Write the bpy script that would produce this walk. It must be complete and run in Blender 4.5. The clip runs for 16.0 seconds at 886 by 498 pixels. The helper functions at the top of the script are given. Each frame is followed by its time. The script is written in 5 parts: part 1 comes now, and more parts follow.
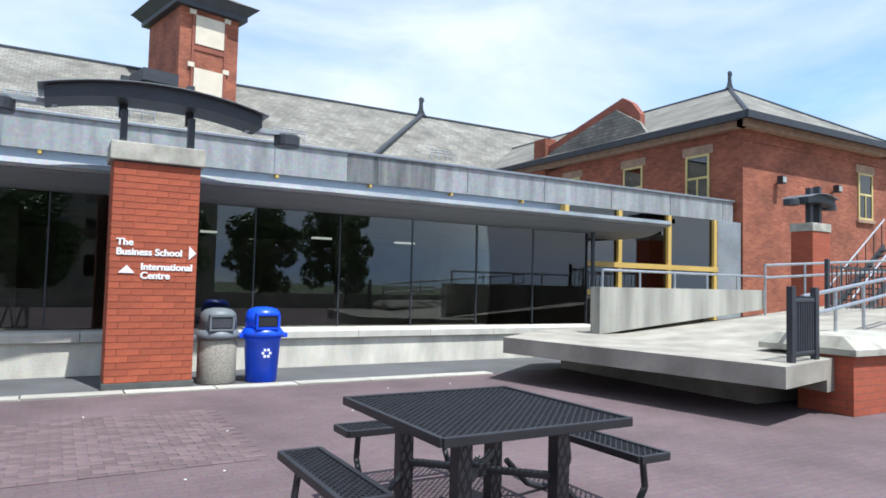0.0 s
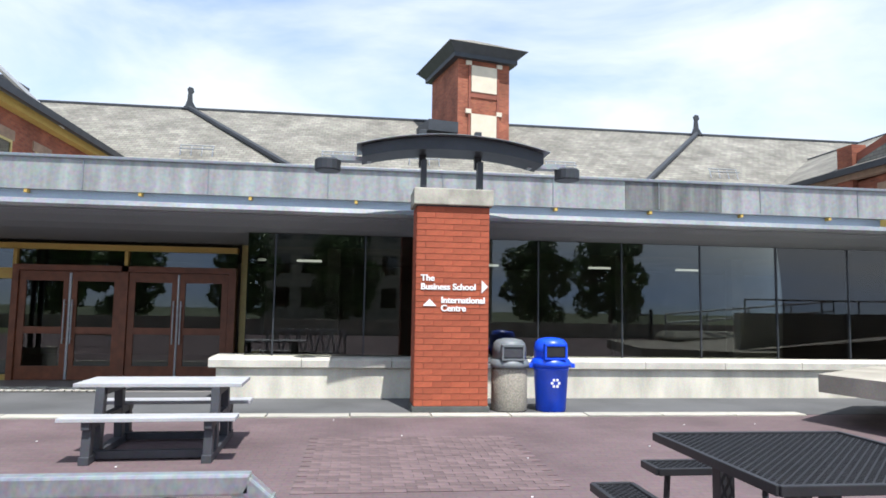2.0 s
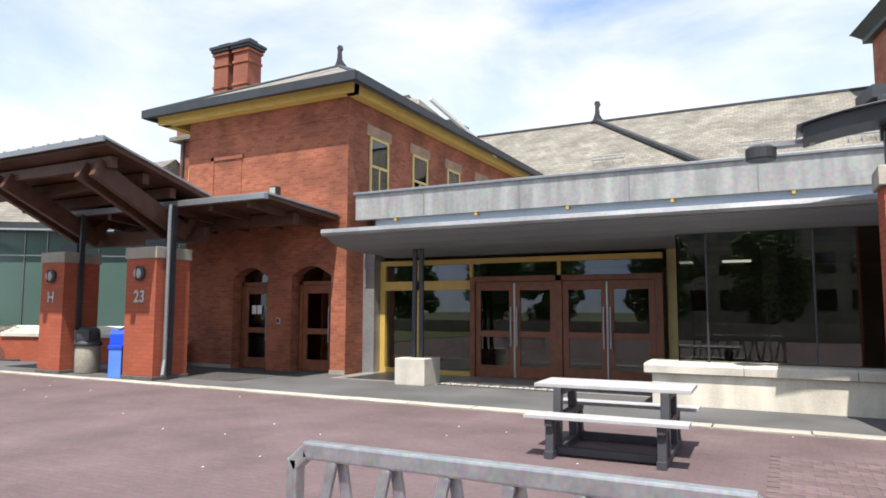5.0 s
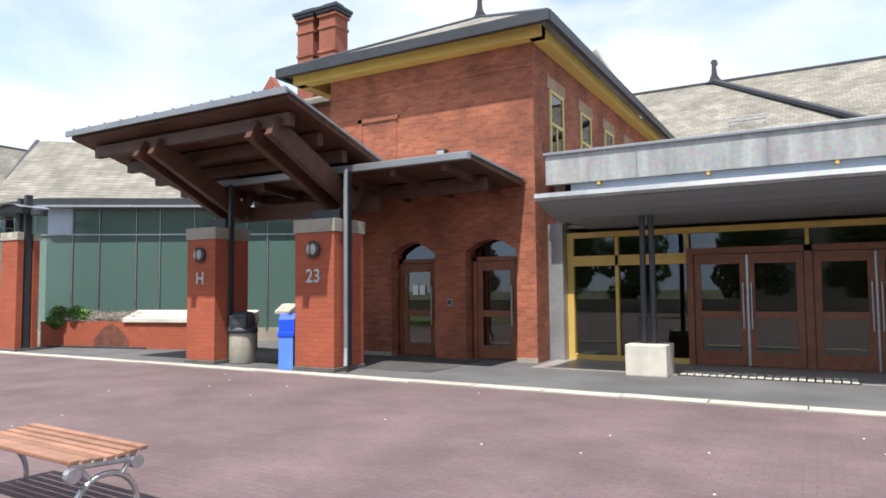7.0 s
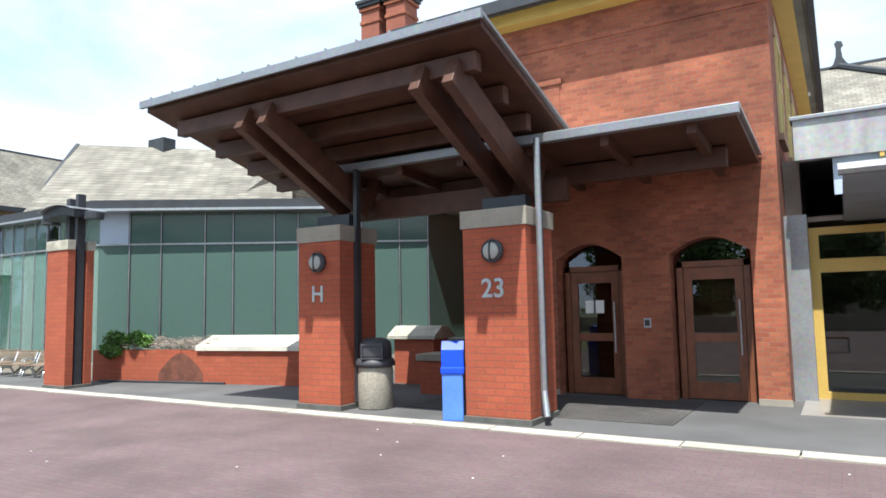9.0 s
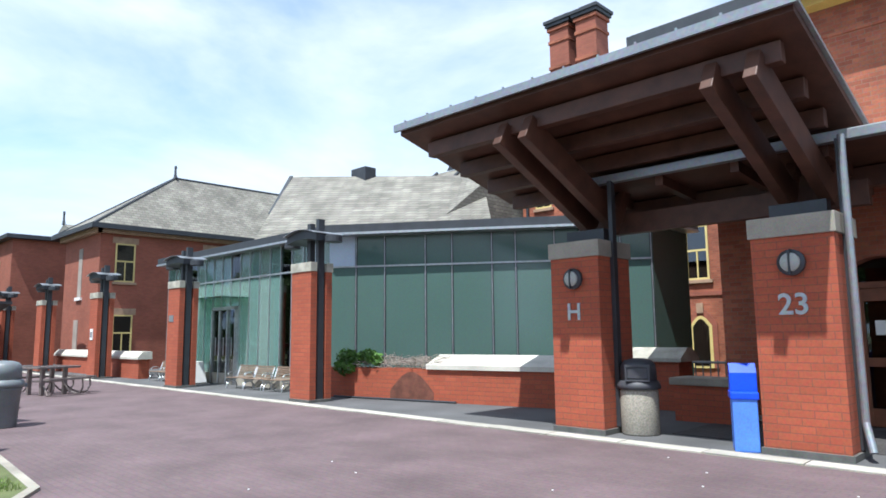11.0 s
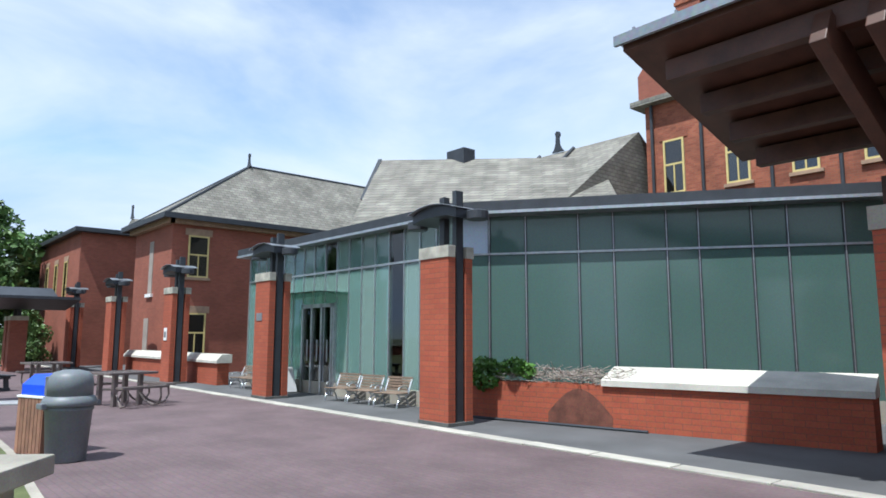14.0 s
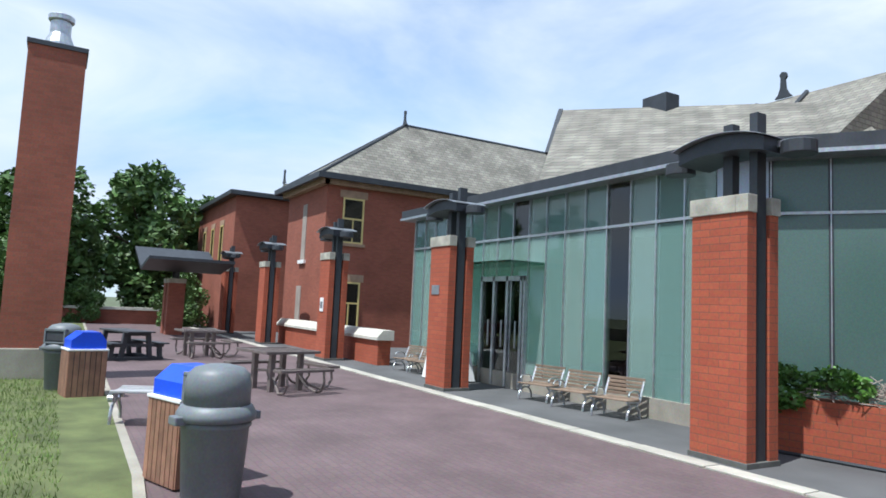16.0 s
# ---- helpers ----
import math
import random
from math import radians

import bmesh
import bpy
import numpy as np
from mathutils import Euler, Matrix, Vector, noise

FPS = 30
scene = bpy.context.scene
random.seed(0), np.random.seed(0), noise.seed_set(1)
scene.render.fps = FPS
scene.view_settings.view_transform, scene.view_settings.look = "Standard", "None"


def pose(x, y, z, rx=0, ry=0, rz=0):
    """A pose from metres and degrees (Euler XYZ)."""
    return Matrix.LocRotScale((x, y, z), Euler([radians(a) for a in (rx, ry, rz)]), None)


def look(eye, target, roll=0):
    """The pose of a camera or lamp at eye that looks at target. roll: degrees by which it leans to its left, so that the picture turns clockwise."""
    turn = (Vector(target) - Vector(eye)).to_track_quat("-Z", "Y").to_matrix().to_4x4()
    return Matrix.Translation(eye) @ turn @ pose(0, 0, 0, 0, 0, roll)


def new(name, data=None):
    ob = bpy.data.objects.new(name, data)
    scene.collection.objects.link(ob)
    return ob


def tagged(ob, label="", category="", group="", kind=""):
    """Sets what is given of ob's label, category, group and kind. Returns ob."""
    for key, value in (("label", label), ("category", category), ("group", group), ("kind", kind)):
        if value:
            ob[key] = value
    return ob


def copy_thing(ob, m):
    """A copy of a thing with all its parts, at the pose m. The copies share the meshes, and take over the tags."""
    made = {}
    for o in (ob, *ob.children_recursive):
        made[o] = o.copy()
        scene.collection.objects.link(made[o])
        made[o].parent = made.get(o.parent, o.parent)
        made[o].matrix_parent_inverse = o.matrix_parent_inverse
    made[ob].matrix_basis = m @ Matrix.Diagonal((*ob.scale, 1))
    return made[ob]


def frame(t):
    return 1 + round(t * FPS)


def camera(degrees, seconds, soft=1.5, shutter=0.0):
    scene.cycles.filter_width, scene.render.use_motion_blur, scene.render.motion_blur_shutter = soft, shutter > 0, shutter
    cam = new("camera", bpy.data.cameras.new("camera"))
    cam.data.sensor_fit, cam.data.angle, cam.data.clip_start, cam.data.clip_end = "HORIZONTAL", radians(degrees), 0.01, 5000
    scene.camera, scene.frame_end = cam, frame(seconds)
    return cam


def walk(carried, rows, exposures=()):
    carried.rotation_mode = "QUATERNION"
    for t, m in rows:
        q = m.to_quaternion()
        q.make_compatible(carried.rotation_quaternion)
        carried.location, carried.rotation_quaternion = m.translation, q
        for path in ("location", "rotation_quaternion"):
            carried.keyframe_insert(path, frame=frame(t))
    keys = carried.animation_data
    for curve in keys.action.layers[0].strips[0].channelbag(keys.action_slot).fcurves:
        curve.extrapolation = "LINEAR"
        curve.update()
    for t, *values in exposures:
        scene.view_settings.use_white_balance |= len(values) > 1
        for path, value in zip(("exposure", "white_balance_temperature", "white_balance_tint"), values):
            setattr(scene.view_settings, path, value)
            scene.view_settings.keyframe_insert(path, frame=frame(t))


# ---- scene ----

# ---------------------------------------------------------------- camera
cam = camera(67.3, 16.0, soft=1.7)
PATH = [
    (0, -0.221, 0.032, 1.583, 93.01, -1.41, -30.17),
    (0.5, -0.249, 0.056, 1.578, 93.40, -1.17, -24.93),
    (1, -0.323, 0.027, 1.590, 93.76, -1.03, -19.45),
    (1.5, -0.388, -0.013, 1.603, 94.27, -0.76, -13.55),
    (2, -0.464, 0.019, 1.602, 95.06, -0.94, -7.22),
    (2.5, -0.528, -0.022, 1.611, 95.62, -0.69, -0.52),
    (3, -0.584, -0.032, 1.613, 96.05, -1.31, 6.11),
    (3.5, -0.647, -0.012, 1.605, 96.29, -1.36, 12.76),
    (4, -0.727, 0.036, 1.604, 96.24, -1.00, 17.80),
    (4.5, -0.753, 0.085, 1.601, 95.93, -0.45, 22.87),
    (5, -0.790, 0.100, 1.594, 95.16, -0.14, 27.12),
    (6.2, -3.200, 0.200, 1.590, 94.15, 0.20, 29.30),
    (7.5, -6.250, 0.380, 1.580, 93.25, 0.70, 29.40),
    (8.0, -7.400, 0.980, 1.600, 93.40, 0.85, 29.00),
    (8.5, -8.550, 1.600, 1.610, 94.20, 0.95, 29.70),
    (9.0, -9.600, 2.050, 1.610, 95.00, 1.10, 30.90),
    (9.5, -10.650, 2.150, 1.600, 95.60, 0.80, 32.50),
    (10.75, -11.100, 1.550, 1.550, 96.90, 0.60, 42.00),
    (12, -10.940, 1.120, 1.520, 98.72, 0.42, 51.40),
    (12.5, -11.850, 1.350, 1.520, 99.05, 0.30, 52.60),
    (13, -12.850, 1.670, 1.520, 98.53, 0.18, 50.81),
    (13.5, -13.950, 2.000, 1.540, 97.99, -0.40, 50.51),
    (14, -15.150, 2.320, 1.580, 97.54, -0.11, 48.69),
    (14.5, -16.400, 2.640, 1.610, 97.18, -0.84, 49.17),
    (15, -17.500, 2.900, 1.620, 97.11, -1.42, 50.74),
    (15.5, -18.400, 3.100, 1.660, 95.16, -2.02, 55.78),
    (16, -19.100, 3.240, 1.700, 95.13, -2.62, 59.75),
]
walk(cam, [(t, pose(x, y, z, rx, ry, rz)) for t, x, y, z, rx, ry, rz in PATH],
     [(0.0, 0.45, 5750, 7), (2.0, 0.54, 6050, 9), (5.0, 0.64, 6600, 11), (8.0, 0.76, 6350, 9), (9.5, 0.9, 6200, 6), (12.0, 0.46, 5700, 7), (14.0, 0.37, 5750, 6), (16.0, 0.36, 5800, 6)])

# ---------------------------------------------------------------- world and sun
SUN_FROM = Vector((0.10, -0.41, 0.906)).normalized()
world = bpy.data.worlds.new("World")
scene.world = world
world.use_nodes = True
wt = world.node_tree
wt.nodes.clear()
sky = wt.nodes.new("ShaderNodeTexSky")
sky.sky_type, sky.sun_disc = "NISHITA", False
sky.sun_elevation, sky.sun_rotation = math.asin(SUN_FROM.z), math.atan2(SUN_FROM.x, SUN_FROM.y)
sky.air_density, sky.dust_density, sky.ozone_density = 1.0, 0.5, 2.2
wco = wt.nodes.new("ShaderNodeTexCoord")
wmap = wt.nodes.new("ShaderNodeMapping")
wmap.inputs["Scale"].default_value = (1.0, 1.0, 2.8)
wno = wt.nodes.new("ShaderNodeTexNoise")
wno.inputs["Scale"].default_value, wno.inputs["Detail"].default_value = 1.7, 7.0
wno.inputs["Roughness"].default_value, wno.inputs["Distortion"].default_value = 0.55, 0.5
wramp = wt.nodes.new("ShaderNodeValToRGB")
wramp.color_ramp.elements[0].position, wramp.color_ramp.elements[1].position = 0.29, 0.66
wmix = wt.nodes.new("ShaderNodeMix")
wmix.data_type = "RGBA"
wmix.inputs[7].default_value = (7.5, 7.7, 7.8, 1)
wsat = wt.nodes.new("ShaderNodeHueSaturation")
wsat.inputs["Saturation"].default_value, wsat.inputs["Value"].default_value = 1.05, 1.7
wcap = wt.nodes.new("ShaderNodeVectorMath")
wcap.operation = "MINIMUM"
wcap.inputs[1].default_value = (3.6, 5.2, 8.2)
wbg = wt.nodes.new("ShaderNodeBackground")
wbg.inputs["Strength"].default_value = 0.10
wout = wt.nodes.new("ShaderNodeOutputWorld")
for a, b in ((wco.outputs["Generated"], wmap.inputs["Vector"]), (wmap.outputs["Vector"], wno.inputs["Vector"]),
             (wno.outputs["Fac"], wramp.inputs["Fac"]), (wramp.outputs["Color"], wmix.inputs[0]),
             (sky.outputs["Color"], wsat.inputs["Color"]), (wsat.outputs["Color"], wcap.inputs[0]), (wcap.outputs["Vector"], wmix.inputs[6]), (wmix.outputs[2], wbg.inputs["Color"]),
             (wbg.outputs["Background"], wout.inputs["Surface"])):
    wt.links.new(a, b)
sun = new("sun", bpy.data.lights.new("sun", "SUN"))
sun.data.energy, sun.data.angle, sun.data.color = 5.0, radians(0.55), (1.0, 0.95, 0.88)
sun.matrix_world = look((0, 0, 40), Vector((0, 0, 40)) - SUN_FROM * 10)

# ---------------------------------------------------------------- materials
MATS = {}


def mat(name, base, rough=0.7, metal=0.0, var=0.25, scale=3.0, fine=40.0, bump=0.15, tint=None, rand=0.0, streak=1.0):
    """A painted, cast or weathered surface: two scales of mottling, fine relief."""
    if name in MATS:
        return MATS[name]
    m = bpy.data.materials.new(name)
    m.use_nodes = True
    nt = m.node_tree
    p = nt.nodes["Principled BSDF"]
    p.inputs["Roughness"].default_value, p.inputs["Metallic"].default_value = rough, metal
    tc = nt.nodes.new("ShaderNodeTexCoord")
    n1, n2 = nt.nodes.new("ShaderNodeTexNoise"), nt.nodes.new("ShaderNodeTexNoise")
    n1.inputs["Scale"].default_value, n1.inputs["Detail"].default_value = scale, 6.0
    n2.inputs["Scale"].default_value, n2.inputs["Detail"].default_value = fine, 3.0
    r = nt.nodes.new("ShaderNodeValToRGB")
    c = base
    k = tint or tuple(v * (1 - var) for v in c)
    r.color_ramp.elements[0].position, r.color_ramp.elements[1].position = 0.3, 0.72
    r.color_ramp.elements[0].color = (*k, 1)
    r.color_ramp.elements[1].color = (*[min(1, v * (1 + var * 0.45)) for v in c], 1)
    mx = nt.nodes.new("ShaderNodeMix")
    mx.data_type, mx.blend_type = "RGBA", "OVERLAY"
    mx.inputs[0].default_value = 0.35
    b = nt.nodes.new("ShaderNodeBump")
    b.inputs["Strength"].default_value, b.inputs["Distance"].default_value = bump, 0.01
    L = nt.links.new
    mp = nt.nodes.new("ShaderNodeMapping")
    mp.inputs["Scale"].default_value = (1, 1, streak)
    L(tc.outputs["Object"], mp.inputs["Vector"])
    L(mp.outputs["Vector"], n1.inputs["Vector"]), L(tc.outputs["Object"], n2.inputs["Vector"])
    L(n1.outputs["Fac"], r.inputs["Fac"]), L(r.outputs["Color"], mx.inputs[6]), L(n2.outputs["Color"], mx.inputs[7])
    hs = nt.nodes.new("ShaderNodeHueSaturation")
    L(mx.outputs[2], hs.inputs["Color"])
    if rand:
        oi = nt.nodes.new("ShaderNodeObjectInfo")
        mr = nt.nodes.new("ShaderNodeMapRange")
        mr.inputs[3].default_value, mr.inputs[4].default_value = 1 - rand, 1 + rand
        L(oi.outputs["Random"], mr.inputs[0]), L(mr.outputs[0], hs.inputs["Value"])
    L(hs.outputs["Color"], p.inputs["Base Color"])
    L(n2.outputs["Fac"], b.inputs["Height"]), L(b.outputs["Normal"], p.inputs["Normal"])
    MATS[name] = m
    return m


def wall_uv(nt):
    """u along the wall, v up, in metres, on whichever upright face."""
    g = nt.nodes.new("ShaderNodeNewGeometry")
    s, sn = nt.nodes.new("ShaderNodeSeparateXYZ"), nt.nodes.new("ShaderNodeSeparateXYZ")
    ab, gt, mx, cb = (nt.nodes.new("ShaderNodeMath"), nt.nodes.new("ShaderNodeMath"), nt.nodes.new("ShaderNodeMix"),
                      nt.nodes.new("ShaderNodeCombineXYZ"))
    ab.operation, gt.operation = "ABSOLUTE", "GREATER_THAN"
    gt.inputs[1].default_value = 0.7
    L = nt.links.new
    L(g.outputs["Position"], s.inputs[0]), L(g.outputs["True Normal"], sn.inputs[0])
    L(sn.outputs["X"], ab.inputs[0]), L(ab.outputs[0], gt.inputs[0]), L(gt.outputs[0], mx.inputs[0])
    L(s.outputs["X"], mx.inputs[2]), L(s.outputs["Y"], mx.inputs[3])
    L(mx.outputs[0], cb.inputs["X"]), L(s.outputs["Z"], cb.inputs["Y"])
    return cb.outputs[0]


def brickwork(name, c1, c2, mortar, w=0.21, h=0.075, joint=0.008, flat=False, bump=0.5, blotch=0.35):
    m = bpy.data.materials.new(name)
    m.use_nodes = True
    nt = m.node_tree
    p = nt.nodes["Principled BSDF"]
    p.inputs["Roughness"].default_value = 0.85
    bt = nt.nodes.new("ShaderNodeTexBrick")
    bt.inputs["Color1"].default_value, bt.inputs["Color2"].default_value = (*c1, 1), (*c2, 1)
    bt.inputs["Mortar"].default_value = (*mortar, 1)
    bt.inputs["Scale"].default_value, bt.inputs["Mortar Size"].default_value = 1.0, joint
    bt.inputs["Brick Width"].default_value, bt.inputs["Row Height"].default_value = w, h
    bt.inputs["Bias"].default_value = 0.0
    L = nt.links.new
    if flat:
        g = nt.nodes.new("ShaderNodeNewGeometry")
        vec = g.outputs["Position"]
    else:
        vec = wall_uv(nt)
    L(vec, bt.inputs["Vector"])
    n1, n2 = nt.nodes.new("ShaderNodeTexNoise"), nt.nodes.new("ShaderNodeTexNoise")
    n1.inputs["Scale"].default_value, n1.inputs["Detail"].default_value = 0.9, 6.0
    n2.inputs["Scale"].default_value, n2.inputs["Detail"].default_value = 30.0, 4.0
    geo = nt.nodes.new("ShaderNodeNewGeometry")
    L(geo.outputs["Position"], n1.inputs["Vector"]), L(geo.outputs["Position"], n2.inputs["Vector"])
    r = nt.nodes.new("ShaderNodeValToRGB")
    r.color_ramp.elements[0].color = (1 - blotch, 1 - blotch, 1 - blotch, 1)
    r.color_ramp.elements[1].color = (1.0 + blotch * 0.4, 1.0 + blotch * 0.4, 1.0 + blotch * 0.45, 1)
    r.color_ramp.elements[0].position, r.color_ramp.elements[1].position = 0.3, 0.75
    L(n1.outputs["Fac"], r.inputs["Fac"])
    mx, mx2 = nt.nodes.new("ShaderNodeMix"), nt.nodes.new("ShaderNodeMix")
    mx.data_type = mx2.data_type = "RGBA"
    mx.blend_type, mx2.blend_type = "MULTIPLY", "OVERLAY"
    mx.inputs[0].default_value, mx2.inputs[0].default_value = 1.0, 0.4
    L(bt.outputs["Color"], mx.inputs[6]), L(r.outputs["Color"], mx.inputs[7])
    L(mx.outputs[2], mx2.inputs[6]), L(n2.outputs["Color"], mx2.inputs[7])
    L(mx2.outputs[2], p.inputs["Base Color"])
    b = nt.nodes.new("ShaderNodeBump")
    b.inputs["Strength"].default_value, b.inputs["Distance"].default_value, b.invert = bump, 0.008, True
    L(bt.outputs["Fac"], b.inputs["Height"]), L(b.outputs["Normal"], p.inputs["Normal"])
    return m


def glass(name, tint, gloss_rough=0.0, clear=1.0):
    m = bpy.data.materials.new(name)
    m.use_nodes = True
    nt = m.node_tree
    nt.nodes.clear()
    tr, gl, mx, fr, out = (nt.nodes.new("ShaderNodeBsdfTransparent"), nt.nodes.new("ShaderNodeBsdfGlossy"), nt.nodes.new("ShaderNodeMixShader"),
                           nt.nodes.new("ShaderNodeFresnel"), nt.nodes.new("ShaderNodeOutputMaterial"))
    tr.inputs[0].default_value = (*tint, 1)
    gl.inputs["Roughness"].default_value = gloss_rough
    fr.inputs["IOR"].default_value = clear
    L = nt.links.new
    L(fr.outputs[0], mx.inputs[0]), L(tr.outputs[0], mx.inputs[1]), L(gl.outputs[0], mx.inputs[2]), L(mx.outputs[0], out.inputs[0])
    return m


BRICK_OLD = brickwork("old_brick", (0.40, 0.128, 0.064), (0.27, 0.076, 0.040), (0.27, 0.135, 0.09), joint=0.006, bump=0.5, blotch=0.45)
BRICK_NEW = brickwork("new_brick", (0.385, 0.092, 0.043), (0.33, 0.075, 0.036), (0.22, 0.075, 0.046), w=0.29, h=0.095, joint=0.006, blotch=0.15)
BRICK_FAR = brickwork("far_brick", (0.30, 0.095, 0.058), (0.25, 0.078, 0.048), (0.22, 0.10, 0.072), joint=0.004, bump=0.2, blotch=0.2)
PAVING = brickwork("paving", (0.146, 0.101, 0.103), (0.130, 0.090, 0.093), (0.112, 0.081, 0.084), w=0.2, h=0.1, joint=0.006, flat=True, bump=0.35, blotch=0.3)
ASPHALT = mat("asphalt", (0.105, 0.105, 0.107), 0.9, var=0.35, scale=0.7, fine=120, bump=0.3)
SLATE = brickwork("slate", (0.275, 0.262, 0.215), (0.19, 0.175, 0.148), (0.12, 0.115, 0.10), w=0.3, h=0.14, joint=0.012, bump=0.5, blotch=0.4)
LIMESTONE = mat("limestone", (0.56, 0.53, 0.46), 0.85, var=0.22, scale=2.5, fine=60)
CAPSTONE = mat("capstone", (0.43, 0.41, 0.34), 0.85, var=0.35, scale=4, fine=60, bump=0.3)
CONCRETE = mat("concrete", (0.345, 0.315, 0.26), 0.85, var=0.34, scale=1.6, fine=50, bump=0.25)
KERBSTONE = mat("kerbstone", (0.43, 0.405, 0.35), 0.85, var=0.25, scale=2.0, fine=60, rand=0.12)
ZINC = mat("zinc", (0.36, 0.375, 0.385), 0.45, 0.55, var=0.28, scale=1.3, fine=18, bump=0.05)
FASCIA = mat("fascia_zinc", (0.37, 0.375, 0.37), 0.55, 0.35, var=0.38, scale=3.2, fine=14, bump=0.04, streak=0.14)
PALECONC = mat("pale_concrete", (0.68, 0.64, 0.54), 0.85, var=0.35, scale=2.2, fine=50, bump=0.25, streak=0.3)
WETCONC = mat("streaked_concrete", (0.38, 0.365, 0.315), 0.85, var=0.42, scale=2.6, fine=50, bump=0.25, streak=0.16)
ZINC_DARK = mat("zinc_dark", (0.30, 0.315, 0.335), 0.4, 0.6, var=0.15, scale=1.0, fine=18, bump=0.03)
SOFFIT = mat("soffit", (0.19, 0.20, 0.215), 0.6, var=0.08, scale=1.0, bump=0.03)
STEEL = mat("dark_steel", (0.055, 0.060, 0.068), 0.5, 0.4, var=0.2, scale=3, bump=0.05)
GALV = mat("galvanised", (0.48, 0.50, 0.52), 0.4, 0.8, var=0.2, scale=9, fine=30, bump=0.05)
BLACK = mat("black_coating", (0.022, 0.022, 0.025), 0.45, var=0.3, scale=8, fine=60, bump=0.1)
YELLOW = mat("yellow_frame", (0.58, 0.39, 0.10), 0.5, var=0.12, scale=2, bump=0.05)
CREAM = mat("cream_frame", (0.62, 0.50, 0.20), 0.55, var=0.15, scale=3, bump=0.05)
DOORWOOD = mat("door_wood", (0.20, 0.068, 0.030), 0.45, var=0.3, scale=5, fine=60, bump=0.08)
GLULAM = mat("glulam", (0.088, 0.036, 0.021), 0.55, var=0.35, scale=4, fine=50, bump=0.12)
PLANKWOOD = mat("bench_wood", (0.27, 0.14, 0.09), 0.6, var=0.3, scale=6, fine=70, rand=0.18)
SILVERED = mat("silvered_wood", (0.24, 0.17, 0.12), 0.65, var=0.3, scale=6, fine=70, rand=0.18)
GREYWOOD = mat("grey_plank", (0.38, 0.38, 0.39), 0.6, var=0.15, scale=4, fine=60, rand=0.06)
PLASTIC_DARK = mat("dark_plastic", (0.05, 0.052, 0.06), 0.55, var=0.2, scale=5)
BLUE = mat("blue_plastic", (0.012, 0.075, 0.72), 0.35, var=0.15, scale=4, bump=0.03)
GREYPLASTIC = mat("grey_plastic", (0.15, 0.165, 0.175), 0.5, var=0.12, scale=4, bump=0.05)
AGGREGATE = mat("aggregate", (0.36, 0.33, 0.27), 0.9, var=0.4, scale=45, fine=90, bump=0.6)
WHITE = mat("white_paint", (0.8, 0.8, 0.78), 0.6, var=0.06, scale=3, bump=0.02)
CREAMPANEL = mat("cream_panel", (0.66, 0.58, 0.45), 0.75, var=0.1, scale=2)
DARKROOM = mat("dark_interior", (0.36, 0.31, 0.27), 0.8, var=0.3, scale=1.0)
ROOMFLOOR = mat("interior_floor", (0.26, 0.245, 0.23), 0.4, var=0.2, scale=1.0)
GRASSBED = mat("lawn_soil", (0.11, 0.13, 0.045), 0.95, var=0.45, scale=2.0, fine=60, bump=0.5)
BARK = mat("bark", (0.12, 0.09, 0.065), 0.9, var=0.35, scale=6, bump=0.5)
LEAF = mat("leaf", (0.10, 0.18, 0.048), 0.55, var=0.55, scale=0.8, fine=6, bump=0.0)
IVY = mat("ivy_leaf", (0.09, 0.20, 0.03), 0.5, var=0.5, scale=5, fine=20, bump=0.0)
TWIGS = mat("dry_twigs", (0.30, 0.26, 0.22), 0.9, var=0.5, scale=20, bump=0.3)
EARTH = mat("far_ground", (0.10, 0.12, 0.06), 0.95, var=0.4, scale=0.2, fine=5)
SPANDREL = mat("spandrel_glass", (0.082, 0.138, 0.122), 0.12, var=0.06, scale=0.4, bump=0.0)
BLUEPANEL = mat("blue_panel", (0.42, 0.50, 0.60), 0.4, var=0.08, scale=1, bump=0.0)
CLEAR = glass("clear_glass", (0.62, 0.65, 0.62), 0.0, 1.78)
LIT = bpy.data.materials.new("lit_diffuser")
LIT.use_nodes = True
LIT.node_tree.nodes["Principled BSDF"].inputs["Base Color"].default_value = (0.8, 0.8, 0.76, 1)
LIT.node_tree.nodes["Principled BSDF"].inputs["Emission Color"].default_value = (1.0, 0.93, 0.82, 1)
LIT.node_tree.nodes["Principled BSDF"].inputs["Emission Strength"].default_value = 0.9
WINDOW = glass("window_glass", (0.30, 0.33, 0.33), 0.0, 2.1)
GREENGLASS = glass("green_glass", (0.42, 0.60, 0.54), 0.0, 1.75)
FRIT = bpy.data.materials.new("frit_glass")
FRIT.use_nodes = True
_n = FRIT.node_tree
_p = _n.nodes["Principled BSDF"]
_p.inputs["Base Color"].default_value, _p.inputs["Alpha"].default_value = (0.29, 0.43, 0.385, 1), 0.42
_p.inputs["Roughness"].default_value, _p.inputs["IOR"].default_value = 0.02, 1.7
FRIT_DARK = bpy.data.materials.new("frit_glass_dark")
FRIT_DARK.use_nodes = True
_p = FRIT_DARK.node_tree.nodes["Principled BSDF"]
_p.inputs["Base Color"].default_value, _p.inputs["Alpha"].default_value = (0.17, 0.29, 0.26, 1), 0.62
_p.inputs["Roughness"].default_value, _p.inputs["IOR"].default_value = 0.02, 1.7
